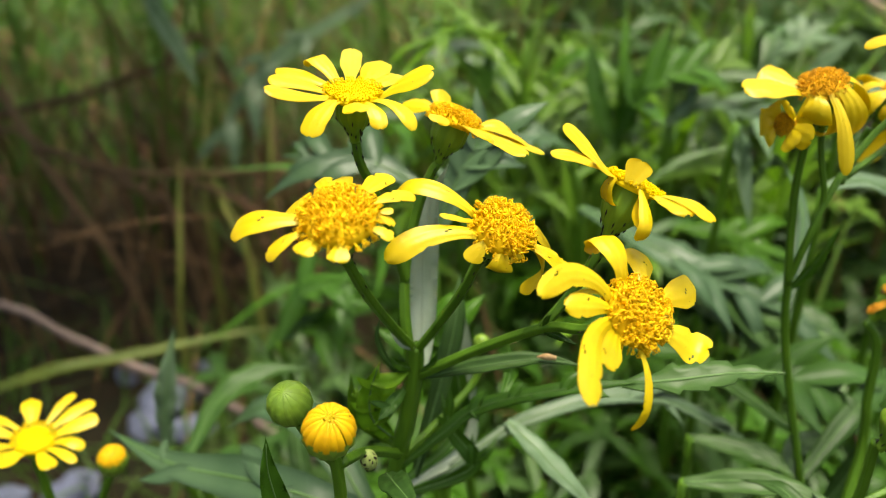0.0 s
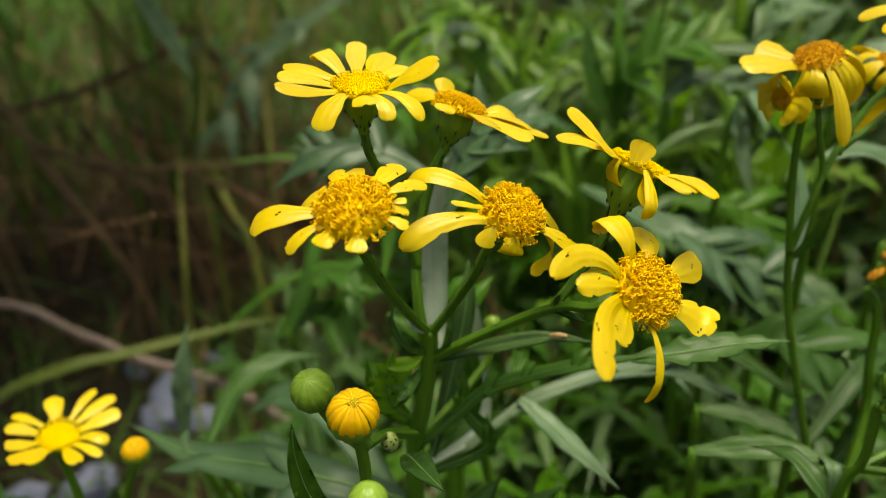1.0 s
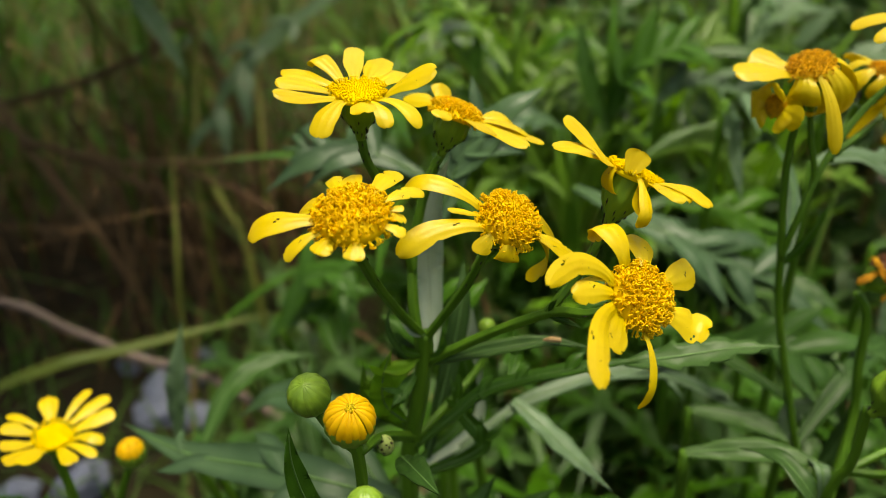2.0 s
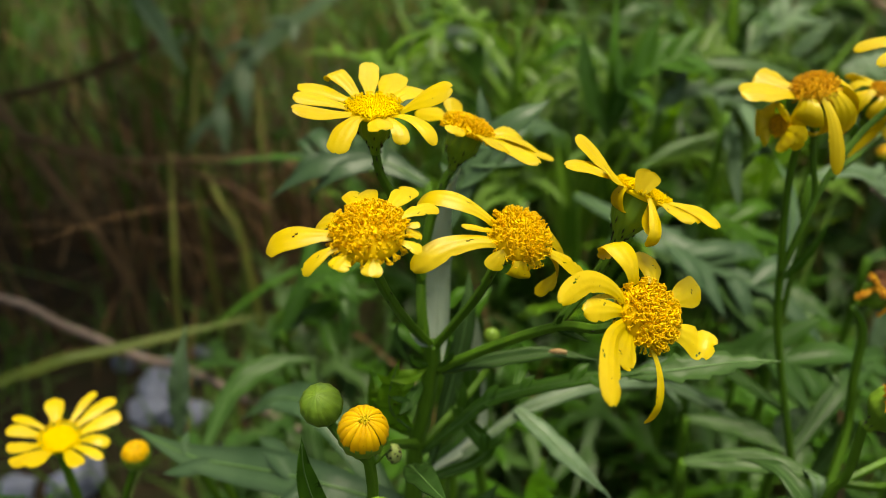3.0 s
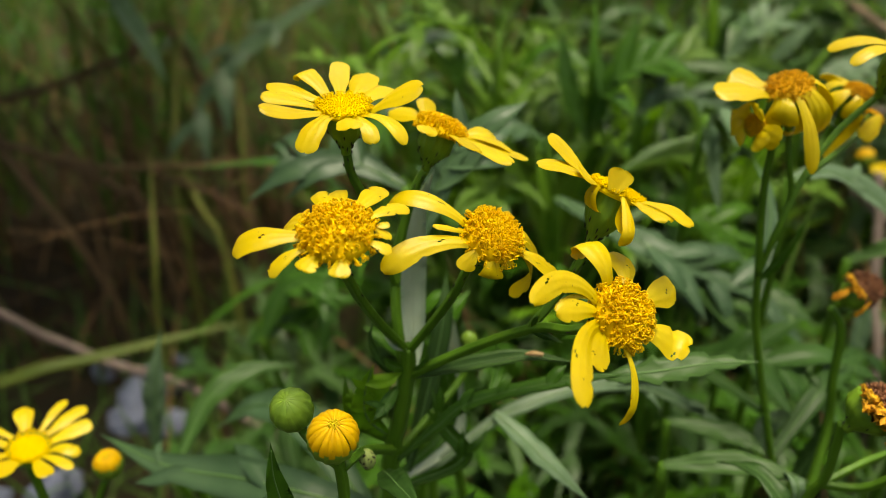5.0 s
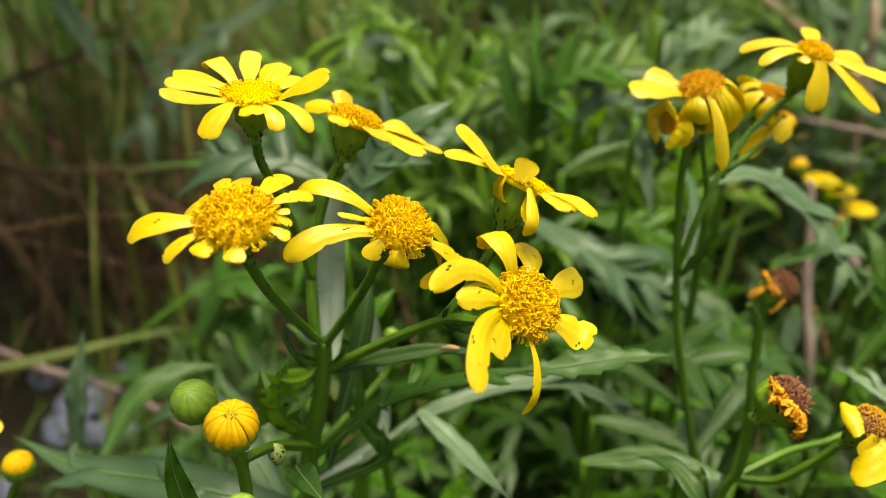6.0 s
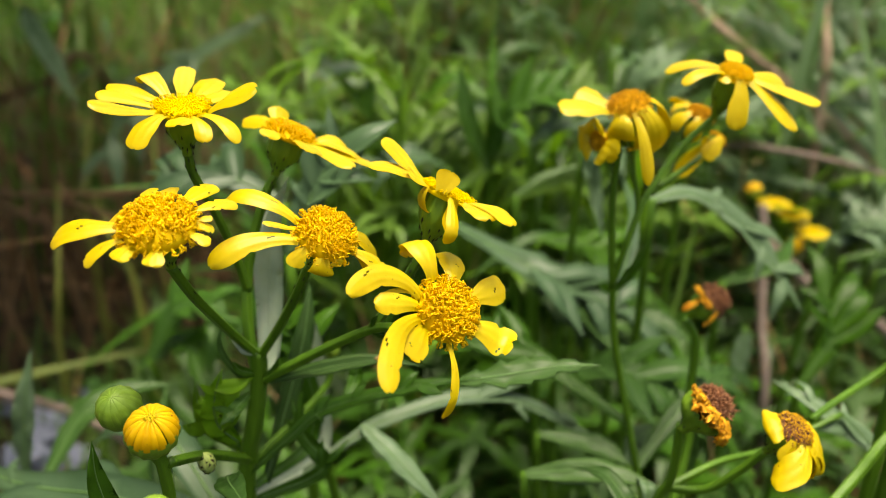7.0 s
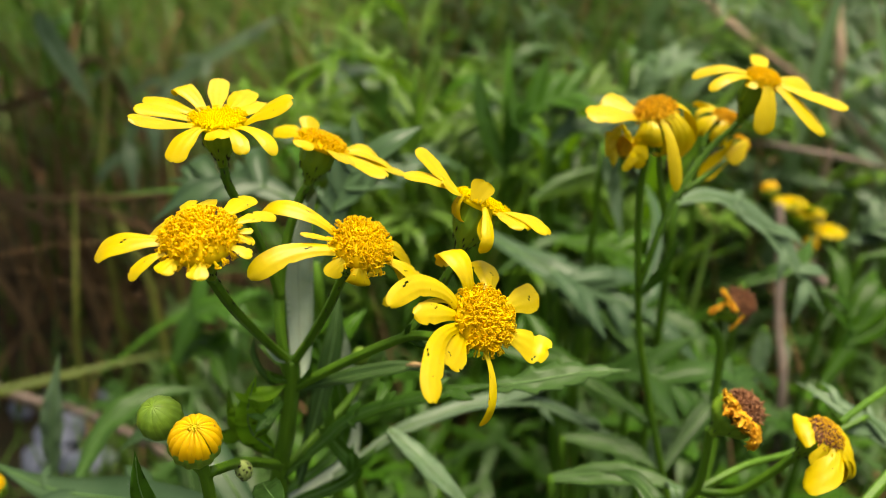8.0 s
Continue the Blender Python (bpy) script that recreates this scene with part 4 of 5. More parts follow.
# ---- far yellow flowers ----
far = thing("ragwort_plant", (0.225, 0.300, 0.060), "distant ragwort with a row of small yellow heads", "wildflower")
stem(far, [(0.225, 0.300, 0.030), (.2270, .2960, .1200), (.2260, .2950, .1560)], 0.0014, 0.001, "stem")
FAR_AT = [((.1974, .2940, .1832), 20, 120), ((.2071, .2909, .1786), 24, 260), ((.2148, .2883, .1747), 30, 250), ((.2237, .2838, .1671), 40, 240), ((.2152, .2820, .1604), 50, 250)]
for k, (at, tilt, az) in enumerate(FAR_AT):
    n_up = Euler((0, radians(tilt), radians(az))).to_matrix() @ Vector((0, 0, 1))
    foot = np.array(at) - 0.008 * np.array(n_up)
    stem(far, [(.2260, .2950, .1480), tuple((foot + V(.2260, .2950, .1480)) / 2 + V(0, 0, 0.004)), tuple(foot)], 0.0008, 0.0008)
    if k in (0, 4):
        bud(far, at, tilt, az, 3.8, 0.8, 60 + k)
    else:
        head(far, at, 6, az, 3.2, 8, [(a, 5.0, 3.4, -8, 18, 0) for a in range(10, 370, 36)], "young", 0.45, 0, 60 + k, bracts=5)

# ---- twig, stones, dry stalks ----
def rod(name, pts, r0, r1, mat, label, category, seed=1):
    g = Geo()
    tube(g, pts, [r0, r1], 9, 0.05, 0, 26)
    rng = random.Random(seed)
    me = g.mesh(name, mat)
    for v in me.vertices:
        v.co += Vector((rng.gauss(0, 1), rng.gauss(0, 1), rng.gauss(0, 1))) * r0 * 0.05
    return tagged(part(name, me), label, category)


rod("twig", [(-.4200, .3500, .1000), (-.2239, .3010, .1201), (-.1735, .2897, .1070), (-.1400, .2796, .0966), (-.1024, .2702, .0878), (-.0300, .2500, .0450)], 0.0020, 0.0020, M_TWIG, "pinkish grey bare twig lying through the weeds", "twig")
rod("twig", [(-.3300, .4900, .2300), (-.2778, .4573, .1801), (-.2418, .4264, .1422), (-.2117, .4086, .1081), (-.1931, .4074, .0612), (-.1850, .4100, .0150)], 0.0026, 0.0022, M_TAN, "tan leaning bare twig in the shade", "twig", 2)
rod("dry_stalk", [(.1900, .4600, .2900), (.2271, .4121, .2461), (.2625, .3835, .2156), (.2988, .3518, .1781), (.3600, .3000, .0800)], 0.0024, 0.0028, M_STRAW_PALE, "leaning pale brown dead stalk", "stalk", 3)
rod("dry_stalk", [(.2600, .3800, .3000), (.2630, .3700, .2562), (.2650, .3600, .2200), (.2680, .3500, .0900)], 0.0024, 0.0026, M_STRAW_PALE, "upright pale brown dead stalk", "stalk", 4)
rod("dry_stalk", [(.1500, .3600, .1700), (.1978, .3280, .1958), (.2191, .3120, .1977), (.2400, .3000, .1955), (.2600, .2900, .1915)], 0.0014, 0.0012, M_TWIG, "pale brown dead stalk lying across leaves", "stalk", 5)


def stone(at, size, seed):
    rng = random.Random(seed)
    bm = bmesh.new()
    bmesh.ops.create_icosphere(bm, subdivisions=4, radius=1)
    off = Vector((rng.uniform(0, 50), rng.uniform(0, 50), 3))
    for v in bm.verts:
        k = 1 + 0.35 * noise.noise(v.co * 1.2 + off) + 0.08 * noise.noise(v.co * 4 + off)
        v.co = Vector((v.co.x * size * k, v.co.y * size * 0.8 * k, v.co.z * size * 0.65 * k))
    me = bpy.data.meshes.new("stone")
    bm.to_mesh(me)
    bm.free()
    me.materials.append(M_STONE)
    for p in me.polygons:
        p.use_smooth = True
    ob = new("stone", me)
    ob.location = (at[0], at[1], float(ground_z(at[0], at[1])) + size * 0.35)
    ob.rotation_euler = (0, 0, rng.uniform(0, 6))
    tagged(ob, "pale grey stone lying on the soil", "stone", "stones on the soil")


for i, (x, y, s) in enumerate([(-.163, .330, .014), (-.140, .325, .012), (-.150, .385, .008), (-.195, .385, .010), (-.178, .270, .013), (-.205, .262, .010), (-.120, .300, .008), (-.160, .352, .020), (-.085, .385, .009)]):
    stone((x, y), s, 70 + i)


# ---- single leaves and stalks behind ----
def sprig(leaves, root=None, label="lobed grey-green weed leaves on a thin stalk"):
    """A weed whose leaves are placed one by one: a stalk from the soil to the first leaf's foot, the other leaves joined to it."""
    foot = V(*leaves[0][0][0])
    bx, by = root or (foot[0] + 0.01, foot[1] + 0.02)
    bz = float(ground_z(bx, by))
    ob = thing("weed_sprig", (bx, by, bz), label, "weed", "weed sprigs behind the flowers")
    stem(ob, [(bx, by, bz - 0.01), tuple((foot + V(bx, by, bz)) / 2 + V(0.003, 0.004, 0)), tuple(foot)], 0.0017, 0.0012, "stem", 8, 0.1)
    for k, (pts, width, mat, kw) in enumerate(leaves):
        if k and np.linalg.norm(V(*pts[0]) - foot) > 0.004:
            low = foot * 0.6 + V(bx, by, bz) * 0.4
            stem(ob, [tuple(low), tuple((low + V(*pts[0])) / 2 - V(0, 0, 0.002)), tuple(pts[0])], 0.0010, 0.0009, "branch", 8, 0.1)
        leaf(ob, pts, width * (1.0 if kw.get("lobes") or width < 0.006 else 0.72), mat, seed=int(1e4 * abs(pts[0][0])) + k, thick=0.0002, **kw)
    return ob


FACING = dict(up=(0, -0.5, 0.87))
LOBED = dict(up=(0, -0.5, 0.87), lobes=4, lobe=0.018, lobe_w=0.15)
sprig([([(-.0365, .4566, .2447), (-.0557, .4410, .2339), (-.0856, .4337, .2163), (-.1089, .4261, .1986), (-.1241, .4167, .1780), (-.1288, .4066, .1568)], 0.012, M_LEAF_SHEEN, dict(up=(0, -0.5, 0.87), lobes=4, lobe=0.03))], (-0.02, 0.48))
sprig([([(-.1789, .4625, .2450), (-.1686, .4457, .2342), (-.1509, .4247, .2152), (-.1359, .4043, .1973)], 0.015, M_LEAF_SHEEN, FACING)], (-0.2, 0.49))
sprig([([(.0389, .3275, .1452), (.0241, .3305, .1960), (.0111, .3375, .2209), (-.0171, .3599, .2534)], 0.006, M_LEAF_GREEN, dict(up=(0, -0.5, 0.87), lobes=5, lobe=0.02))])
sprig([([(.0702, .2791, .1855), (.0680, .2764, .2257), (.0702, .2915, .2571)], 0.004, M_LEAF_GREEN, FACING),
       ([(.0678, .2746, .1991), (.0581, .2749, .2218), (.0552, .2793, .2422)], 0.012, M_LEAF_GREEN, FACING),
       ([(.0679, .2766, .2031), (.0747, .2651, .2259), (.0962, .2581, .2363)], 0.012, M_LEAF_GREEN, LOBED),
       ([(.0669, .2774, .2277), (.0539, .2919, .2337), (.0394, .2977, .2214)], 0.010, M_LEAF_GREEN, FACING),
       ([(.0683, .2830, .2394), (.0783, .2864, .2473), (.0931, .2910, .2466)], 0.009, M_LEAF, FACING)], None, "upright weed with fresh green leaves")
sprig([([(.1499, .3559, .2132), (.1621, .3513, .2275), (.1842, .3563, .2397)], 0.012, M_LEAF_SHEEN, LOBED),
       ([(.1650, .3345, .2160), (.1731, .3331, .2253), (.1847, .3325, .2366)], 0.010, M_LEAF_SHEEN, FACING)])
sprig([([(.1797, .3115, .2156), (.1922, .3120, .2179), (.2096, .3108, .2167)], 0.012, M_LEAF_SHEEN, LOBED)])
sprig([([(.0808, .2593, .2145), (.0938, .2570, .2224), (.1160, .2476, .2162)], 0.008, M_LEAF_SHEEN, LOBED)])
sprig([([(.0700, .2316, .2023), (.0818, .2344, .2090), (.1014, .2358, .2137)], 0.003, M_LEAF, FACING)])
sprig([([(.0464, .2284, .1936), (.0671, .1981, .1902), (.0841, .1891, .1846), (.1136, .1769, .1732)], 0.0095, M_LEAF_BLUE, dict(up=(0, -0.5, 0.87), lobes=4, lobe=0.026, lobe_w=0.13)),
       ([(.0647, .2142, .1889), (.0792, .1966, .1767), (.0963, .1839, .1633)], 0.010, M_LEAF, LOBED),
       ([(.0794, .2244, .1883), (.0965, .2129, .1888), (.1069, .2023, .1792)], 0.009, M_LEAF_GREEN, LOBED)])
sprig([([(-.0559, .2122, .1517), (-.0469, .2142, .1681), (-.0330, .2101, .1722), (-.0282, .1983, .1597)], 0.009, M_LEAF_GREEN, dict(up=(0, -0.5, 0.87), lobes=4, lobe=0.016)),
       ([(-.0619, .2201, .1445), (-.0460, .2143, .1569), (-.0316, .2002, .1520)], 0.009, M_LEAF_GREEN, LOBED)])
sprig([([(-.0686, .1559, .1492), (-.0618, .1665, .1602), (-.0515, .1737, .1644), (-.0375, .1780, .1630)], 0.010, M_LEAF, FACING),
       ([(-.0346, .1429, .1480), (-.0380, .1534, .1581), (-.0377, .1655, .1716)], 0.008, M_LEAF, FACING)])
sprig([([(-.0815, .1715, .1400), (-.0800, .1720, .1520), (-.0779, .1730, .1638), (-.0751, .1760, .1780)], 0.0095, M_LEAF_SHEEN, dict(up=(0, -0.5, 0.87)))])
sprig([([(.0855, .2080, .2275), (.0885, .2085, .2190), (.0917, .2100, .2096), (.0943, .2050, .1945)], 0.0095, M_LEAF_SHEEN, dict(up=(0, -0.6, 0.8)))], (.082, .222))
sprig([([(.0043, .1407, .1721), (.0004, .1425, .1870), (-.0033, .1451, .2036)], 0.008, M_LEAF_GREEN, LOBED)])
sprig([([(.0855, .1417, .1558), (.0887, .1448, .1624), (.0977, .1417, .1683)], 0.008, M_LEAF_SHEEN, FACING)])
sprig([([(.0922, .1660, .2223), (.1049, .1699, .2224), (.1211, .1695, .2134), (.1301, .1635, .2021), (.1375, .1577, .1908)], 0.007, M_LEAF_SHEEN, dict(up=(0, -0.5, 0.87), lobes=3, lobe=0.012))])
sprig([([(.1529, .2080, .1593), (.1506, .2042, .1500), (.1473, .1989, .1369)], 0.009, M_LEAF_SHEEN, FACING)], (.155, .215))
sprig([([(.1818, .2169, .1879), (.1870, .2093, .1972), (.2027, .2106, .2047)], 0.012, M_LEAF_SHEEN, LOBED)])
sprig([([(.1350, .1982, .1823), (.1537, .1991, .1896), (.1656, .2109, .1949)], 0.008, M_LEAF_GREEN, dict(up=(0, -0.9, 0.4)))])
sprig([([(.1541, .1741, .1574), (.1652, .1800, .1741), (.1616, .1914, .1868)], 0.006, M_LEAF_GREEN, LOBED)])
sprig([([(-.0053, .1762, .2187), (-.0170, .1792, .2241), (-.0296, .1852, .2238), (-.0444, .1909, .2229)], 0.0085, M_LEAF_BLUE, dict(up=(0, -0.5, 0.87), lobes=4, lobe=0.021, lobe_w=0.14))], (-0.005, 0.185))
sprig([([(-.0025, .1577, .2114), (.0021, .1608, .2231), (.0080, .1634, .2339), (.0125, .1651, .2402)], 0.0075, M_LEAF_BLUE, dict(up=(0, -0.7, 0.7), lobes=4, lobe=0.016, lobe_w=0.14))], (-0.002, 0.162))
sprig([([(.0729, .1753, .1626), (.0860, .1573, .1753), (.1037, .1480, .1714)], 0.009, M_LEAF, LOBED)])
sprig([([(.2543, .3990, .2189), (.2290, .4263, .2274), (.1936, .4668, .2391)], 0.014, M_LEAF, LOBED)])
sprig([([(.0514, .1210, .1717), (.0668, .1169, .1750), (.0797, .1115, .1741)], 0.0055, M_LEAF, FACING)])
sprig([([(.0593, .1404, .1682), (.0735, .1345, .1679), (.0801, .1288, .1657)], 0.0055, M_LEAF, FACING)])
sprig([([(.0705, .1944, .1839), (.0869, .1856, .1792), (.0912, .1767, .1710)], 0.01, M_LEAF, LOBED)])
sprig([([(.0988, .1981, .1745), (.1115, .1906, .1727), (.1200, .1823, .1676)], 0.009, M_LEAF, FACING)])
sprig([([(.0971, .1423, .1440), (.1018, .1426, .1568), (.1031, .1426, .1677)], 0.008, M_LEAF, FACING)])
rod("dry_stalk", [(-.3800, .5000, .1400), (-.3159, .5036, .1577), (-.2532, .5078, .1716), (-.1943, .5155, .1926), (-.1691, .5402, .1997), (-.1300, .5800, .0500)], 0.0030, 0.0022, M_DEAD, "brown dead stalk leaning in the shade", "stalk", 6)
rod("dry_stalk", [(-.3300, .4600, .0300), (-.2853, .4469, .1580), (-.2381, .4307, .1515), (-.1862, .4145, .1454), (-.1329, .4028, .1486), (-.0773, .3983, .1440), (-.0300, .4000, .0500)], 0.0018, 0.0015, M_TAN, "thin tan dead stalk bent across the hollow", "stalk", 7)
rod("dry_stalk", [(-.1510, .4100, .1500), (-.1493, .4020, .1456), (-.1055, .3744, .1382), (-.0872, .3642, .1185), (-.0800, .3600, .0200)], 0.0014, 0.0014, M_DEAD, "thin brown dead stalk in the hollow", "stalk", 8)
rod("dry_stalk", [(-0.2501, 0.4300, 0.1561), (-0.2345, 0.4280, 0.1530), (-0.2165, 0.4250, 0.1469), (-0.1957, 0.4200, 0.1393), (-0.1761, 0.4150, 0.1289), (-0.1639, 0.4100, 0.1226), (-0.1439, 0.4000, 0.0300)], 0.0025, 0.0020, M_TAN, "tan dead stalk sloping into the hollow", "stalk", 11)
rod("dry_stalk", [(-0.1365, 0.4100, 0.1479), (-0.1341, 0.4050, 0.1419), (-0.1233, 0.3900, 0.1253), (-0.1104, 0.3750, 0.1069), (-0.1004, 0.3600, 0.0200)], 0.0022, 0.0020, M_STALK, "yellowish bent stalk in the hollow", "stalk", 12)
rod("dry_stalk", [(-0.1099, 0.4600, 0.1916), (-0.1085, 0.4550, 0.1714), (-0.1062, 0.4400, 0.1352), (-0.1025, 0.4200, 0.1067), (-0.1025, 0.4100, 0.0300)], 0.0016, 0.0018, M_TAN, "upright tan dead stalk in the hollow", "stalk", 13)
rod("dry_stalk", [(.1879, .2700, .1850), (.1879, .2628, .1693), (.1860, .2496, .1382), (.1864, .2370, .1093), (.1870, .2300, .0400)], 0.0019, 0.0021, M_TWIG, "thick brown dead stalk", "stalk", 9)
rod("dry_stalk", [(.1900, .2850, .1720), (.2068, .2773, .1575), (.2268, .2669, .1390), (.2571, .2563, .1232), (.3000, .2400, .0500)], 0.0026, 0.0026, M_TWIG, "leaning pinkish brown dead stalk", "stalk", 10)


LONG_BLADES = [
    [(.2469, .4590, .2699), (.2507, .4310, .2515), (.2796, .3996, .2320), (.3046, .3706, .2173), (.3596, .3252, .1713), (.40, .31, .05)],
    [(.2413, .3930, .2135), (.2475, .3705, .2048), (.2643, .3454, .1931), (.2781, .3200, .1795), (.3172, .2776, .1321), (.34, .26, .04)],
    [(.3013, .4812, .2336), (.3122, .4620, .2428), (.3456, .4407, .2536), (.4099, .4066, .2420), (.50, .38, .06)],
    [(.2699, .4207, .2361), (.2725, .3977, .2274), (.2832, .3718, .2140), (.2914, .3463, .2010), (.3295, .3025, .1517), (.36, .29, .05)],
    [(.2347, .4804, .2656), (.2396, .4511, .2465), (.2738, .4141, .2169), (.3164, .3732, .1804), (.3486, .3259, .1253), (.37, .31, .04)],
    [(.2136, .3544, .1644), (.2266, .3398, .1750), (.2489, .3197, .1746), (.2650, .2972, .1670), (.2868, .2617, .1292), (.30, .25, .04)],
    [(.2328, .5204, .2565), (.2664, .4916, .2510), (.3036, .4584, .2359), (.3430, .4255, .2223), (.3986, .3786, .1790), (.44, .36, .05)],
    [(.2975, .4401, .2647), (.3022, .4101, .2407), (.3023, .3802, .2157), (.3011, .3491, .1873), (.3158, .3052, .1320), (.33, .28, .04)]]
for i, pts in enumerate(LONG_BLADES):
    me = leaf_mesh("grass_blade", pts, 0.0085 if i % 3 else 0.011, M_LEAF_BLUE, up=(0, -0.6, 0.8), seed=200 + i, peak=0.6, fold=0.3, wavy=False)
    tagged(part("grass_blade", me), "long bluish green grass blade bending over", "grass blade", "long grass blades")

blade_mesh = leaf_mesh("grass_blade", [(-.2600, .2450, .0250), (-.1975, .2466, .0962), (-.1648, .2532, .1112), (-.1412, .2641, .1111), (-.0937, .2859, .1107), (-.0600, .3000, .1080)], 0.0055, M_BLADE, up=(0, -0.6, 0.8), seed=61)
tagged(part("grass_blade", blade_mesh), "broad yellowing grass blade arching over the stones", "grass blade")


def green_stalk(pts, r, label):
    g = Geo()
    tube(g, pts, [r, r * 0.8, r * 0.25], 8, 0.15, 0, 24)
    tagged(part("green_stalk", g.mesh("green_stalk", M_STALK)), label, "stalk", "green stalks in the hollow")


green_stalk([(-.1390, .4020, .0100), (-.1398, .4027, .1018), (-.1427, .4113, .1423), (-.1427, .4507, .2007), (-.1383, .4714, .2440)], 0.0024, "upright olive green weed stalk in the hollow")
green_stalk([(-.0989, .3900, .0200), (-.0989, .3928, .1308), (-.0977, .3974, .1633), (-.1023, .4258, .1986), (-.1060, .4500, .2500)], 0.0014, "upright olive green weed stalk in the hollow")
green_stalk([(-.1450, .3450, .0150), (-.1442, .3475, .0793), (-.1416, .3534, .1146), (-.1459, .3788, .1439), (-.1470, .3900, .1600)], 0.0016, "upright olive green weed stalk in the hollow")


# ---- weeds behind ----
def weed(seed, height, leaves, mat, lobed=True):
    """A leafy shoot at the origin: stem and leaves in a spiral."""
    rng = random.Random(seed)
    ob = thing("weed_shoot", (0, 0, 0), "leafy green ragwort shoot without flowers" if lobed else "narrow-leaved green weed shoot", "weed", "weeds behind the flowers")
    lean = V(rng.uniform(-0.2, 0.2), rng.uniform(-0.2, 0.1), 1)
    stem(ob, [(0, 0, -0.02), tuple(lean * height * 0.5 + V(0.004, 0, 0)), tuple(lean * height)], 0.0018, 0.0009, "stem", 8, 0.1)
    for i in range(leaves):
        f = 0.25 + 0.75 * (i + rng.random() * 0.5) / leaves
        a = i * 2.4 + rng.uniform(-0.4, 0.4)
        ln = (0.065 + 0.055 * rng.random()) * (1.25 - 0.55 * f)
        d = V(math.cos(a), math.sin(a), 0)
        base = lean * height * f
        rise, droop = rng.uniform(0.35, 0.9), rng.uniform(0.0, 0.5)
        pts = [tuple(base), tuple(base + d * ln * 0.5 + V(0, 0, ln * rise * 0.5)), tuple(base + d * ln + V(0, 0, ln * (rise * 0.8 - droop)))]
        if lobed:
            me = leaf_mesh("leaf", pts, 0.0062, mat, lobes=4, lobe=0.019, lobe_w=0.13, seed=seed * 50 + i, thick=0, lobe_from=0.22, sweep=34)
        else:
            me = leaf_mesh("leaf", pts, 0.0062, mat, seed=seed * 50 + i, thick=0)
        part("leaf", me, ob)
    return ob


def tuft(seed):
    """An upright clump of narrow bright leaves."""
    rng = random.Random(seed)
    ob = thing("weed_tuft", (0, 0, 0), "upright tuft of narrow lime green leaves", "weed", "leaf tufts behind the flowers")
    stem(ob, [(0, 0, -0.02), (0.002, 0, 0.05), (0, 0.002, 0.11)], 0.0018, 0.001, "stem", 8, 0.1)
    for i in range(20):
        a, f = i * 2.4 + rng.uniform(-0.3, 0.3), 0.3 + 0.7 * i / 20
        ln, out = rng.uniform(0.07, 0.12), rng.uniform(0.2, 0.7)
        d, base = V(math.cos(a), math.sin(a), 0), V(0, 0, 0.11 * f)
        part("leaf", leaf_mesh("leaf", [tuple(base), tuple(base + d * ln * out * 0.4 + V(0, 0, ln * 0.5)), tuple(base + d * ln * out + V(0, 0, ln * rng.uniform(0.75, 0.95)))], 0.0056, M_LEAF_LIME, seed=seed * 70 + i, thick=0, up=tuple(V(0, 0, 0.4) - d)), ob)
    return ob


TUFT = tuft(3)
for i, (x, y) in enumerate([(0.062, 0.300), (0.030, 0.345), (0.105, 0.330), (0.085, 0.375), (0.140, 0.300), (0.000, 0.400), (0.050, 0.430), (0.165, 0.400)]):
    m = Matrix.Translation((x, y, float(ground_z(x, y)) + 0.01)) @ Euler((0, 0, i * 1.1)).to_matrix().to_4x4()
    if i:
        copy_thing(TUFT, m)
    else:
        TUFT.matrix_basis = m
rng = random.Random(21)
for i in range(16):
    p = V(rng.uniform(0.07, 0.25), rng.uniform(0.21, 0.36), rng.uniform(0.150, 0.235))
    a, ln = rng.uniform(-0.6, 0.6) + (math.pi if rng.random() < 0.5 else 0), rng.uniform(0.04, 0.07)
    d = V(math.cos(a), 0.5 * math.sin(a), 0)
    if 0.45 < (p[0] + d[0] * ln * 0.5) / p[1] < 0.95:
        continue
    sprig([([tuple(p), tuple(p + d * ln * 0.5 + V(0, 0, 0.008)), tuple(p + d * ln + V(0, 0, rng.uniform(-0.012, 0.010)))], rng.uniform(0.006, 0.010), (M_LEAF_LIME, M_LEAF, M_LEAF_GREEN)[i % 3], LOBED if i % 3 == 0 else FACING)])

rng = random.Random(44)
for i in range(26):
    p = V(rng.uniform(0.00, 0.20), rng.uniform(0.26, 0.42), rng.uniform(0.155, 0.225))
    a, ln = rng.uniform(-1.0, 1.0) + (math.pi if rng.random() < 0.5 else 0), rng.uniform(0.035, 0.065)
    d = V(math.cos(a), 0.6 * math.sin(a), 0)
    kw = dict(up=(0, -0.35, 0.93), lobes=(0, 3, 4)[i % 3], lobe=0.016, lobe_w=0.15)
    sprig([([tuple(p), tuple(p + d * ln * 0.5 + V(0, 0, 0.007)), tuple(p + d * ln + V(0, 0, rng.uniform(-0.014, 0.008)))], rng.uniform(0.006, 0.009), (M_LEAF_SHEEN, M_LEAF_BLUE, M_LEAF_LIME)[i % 3], kw)])

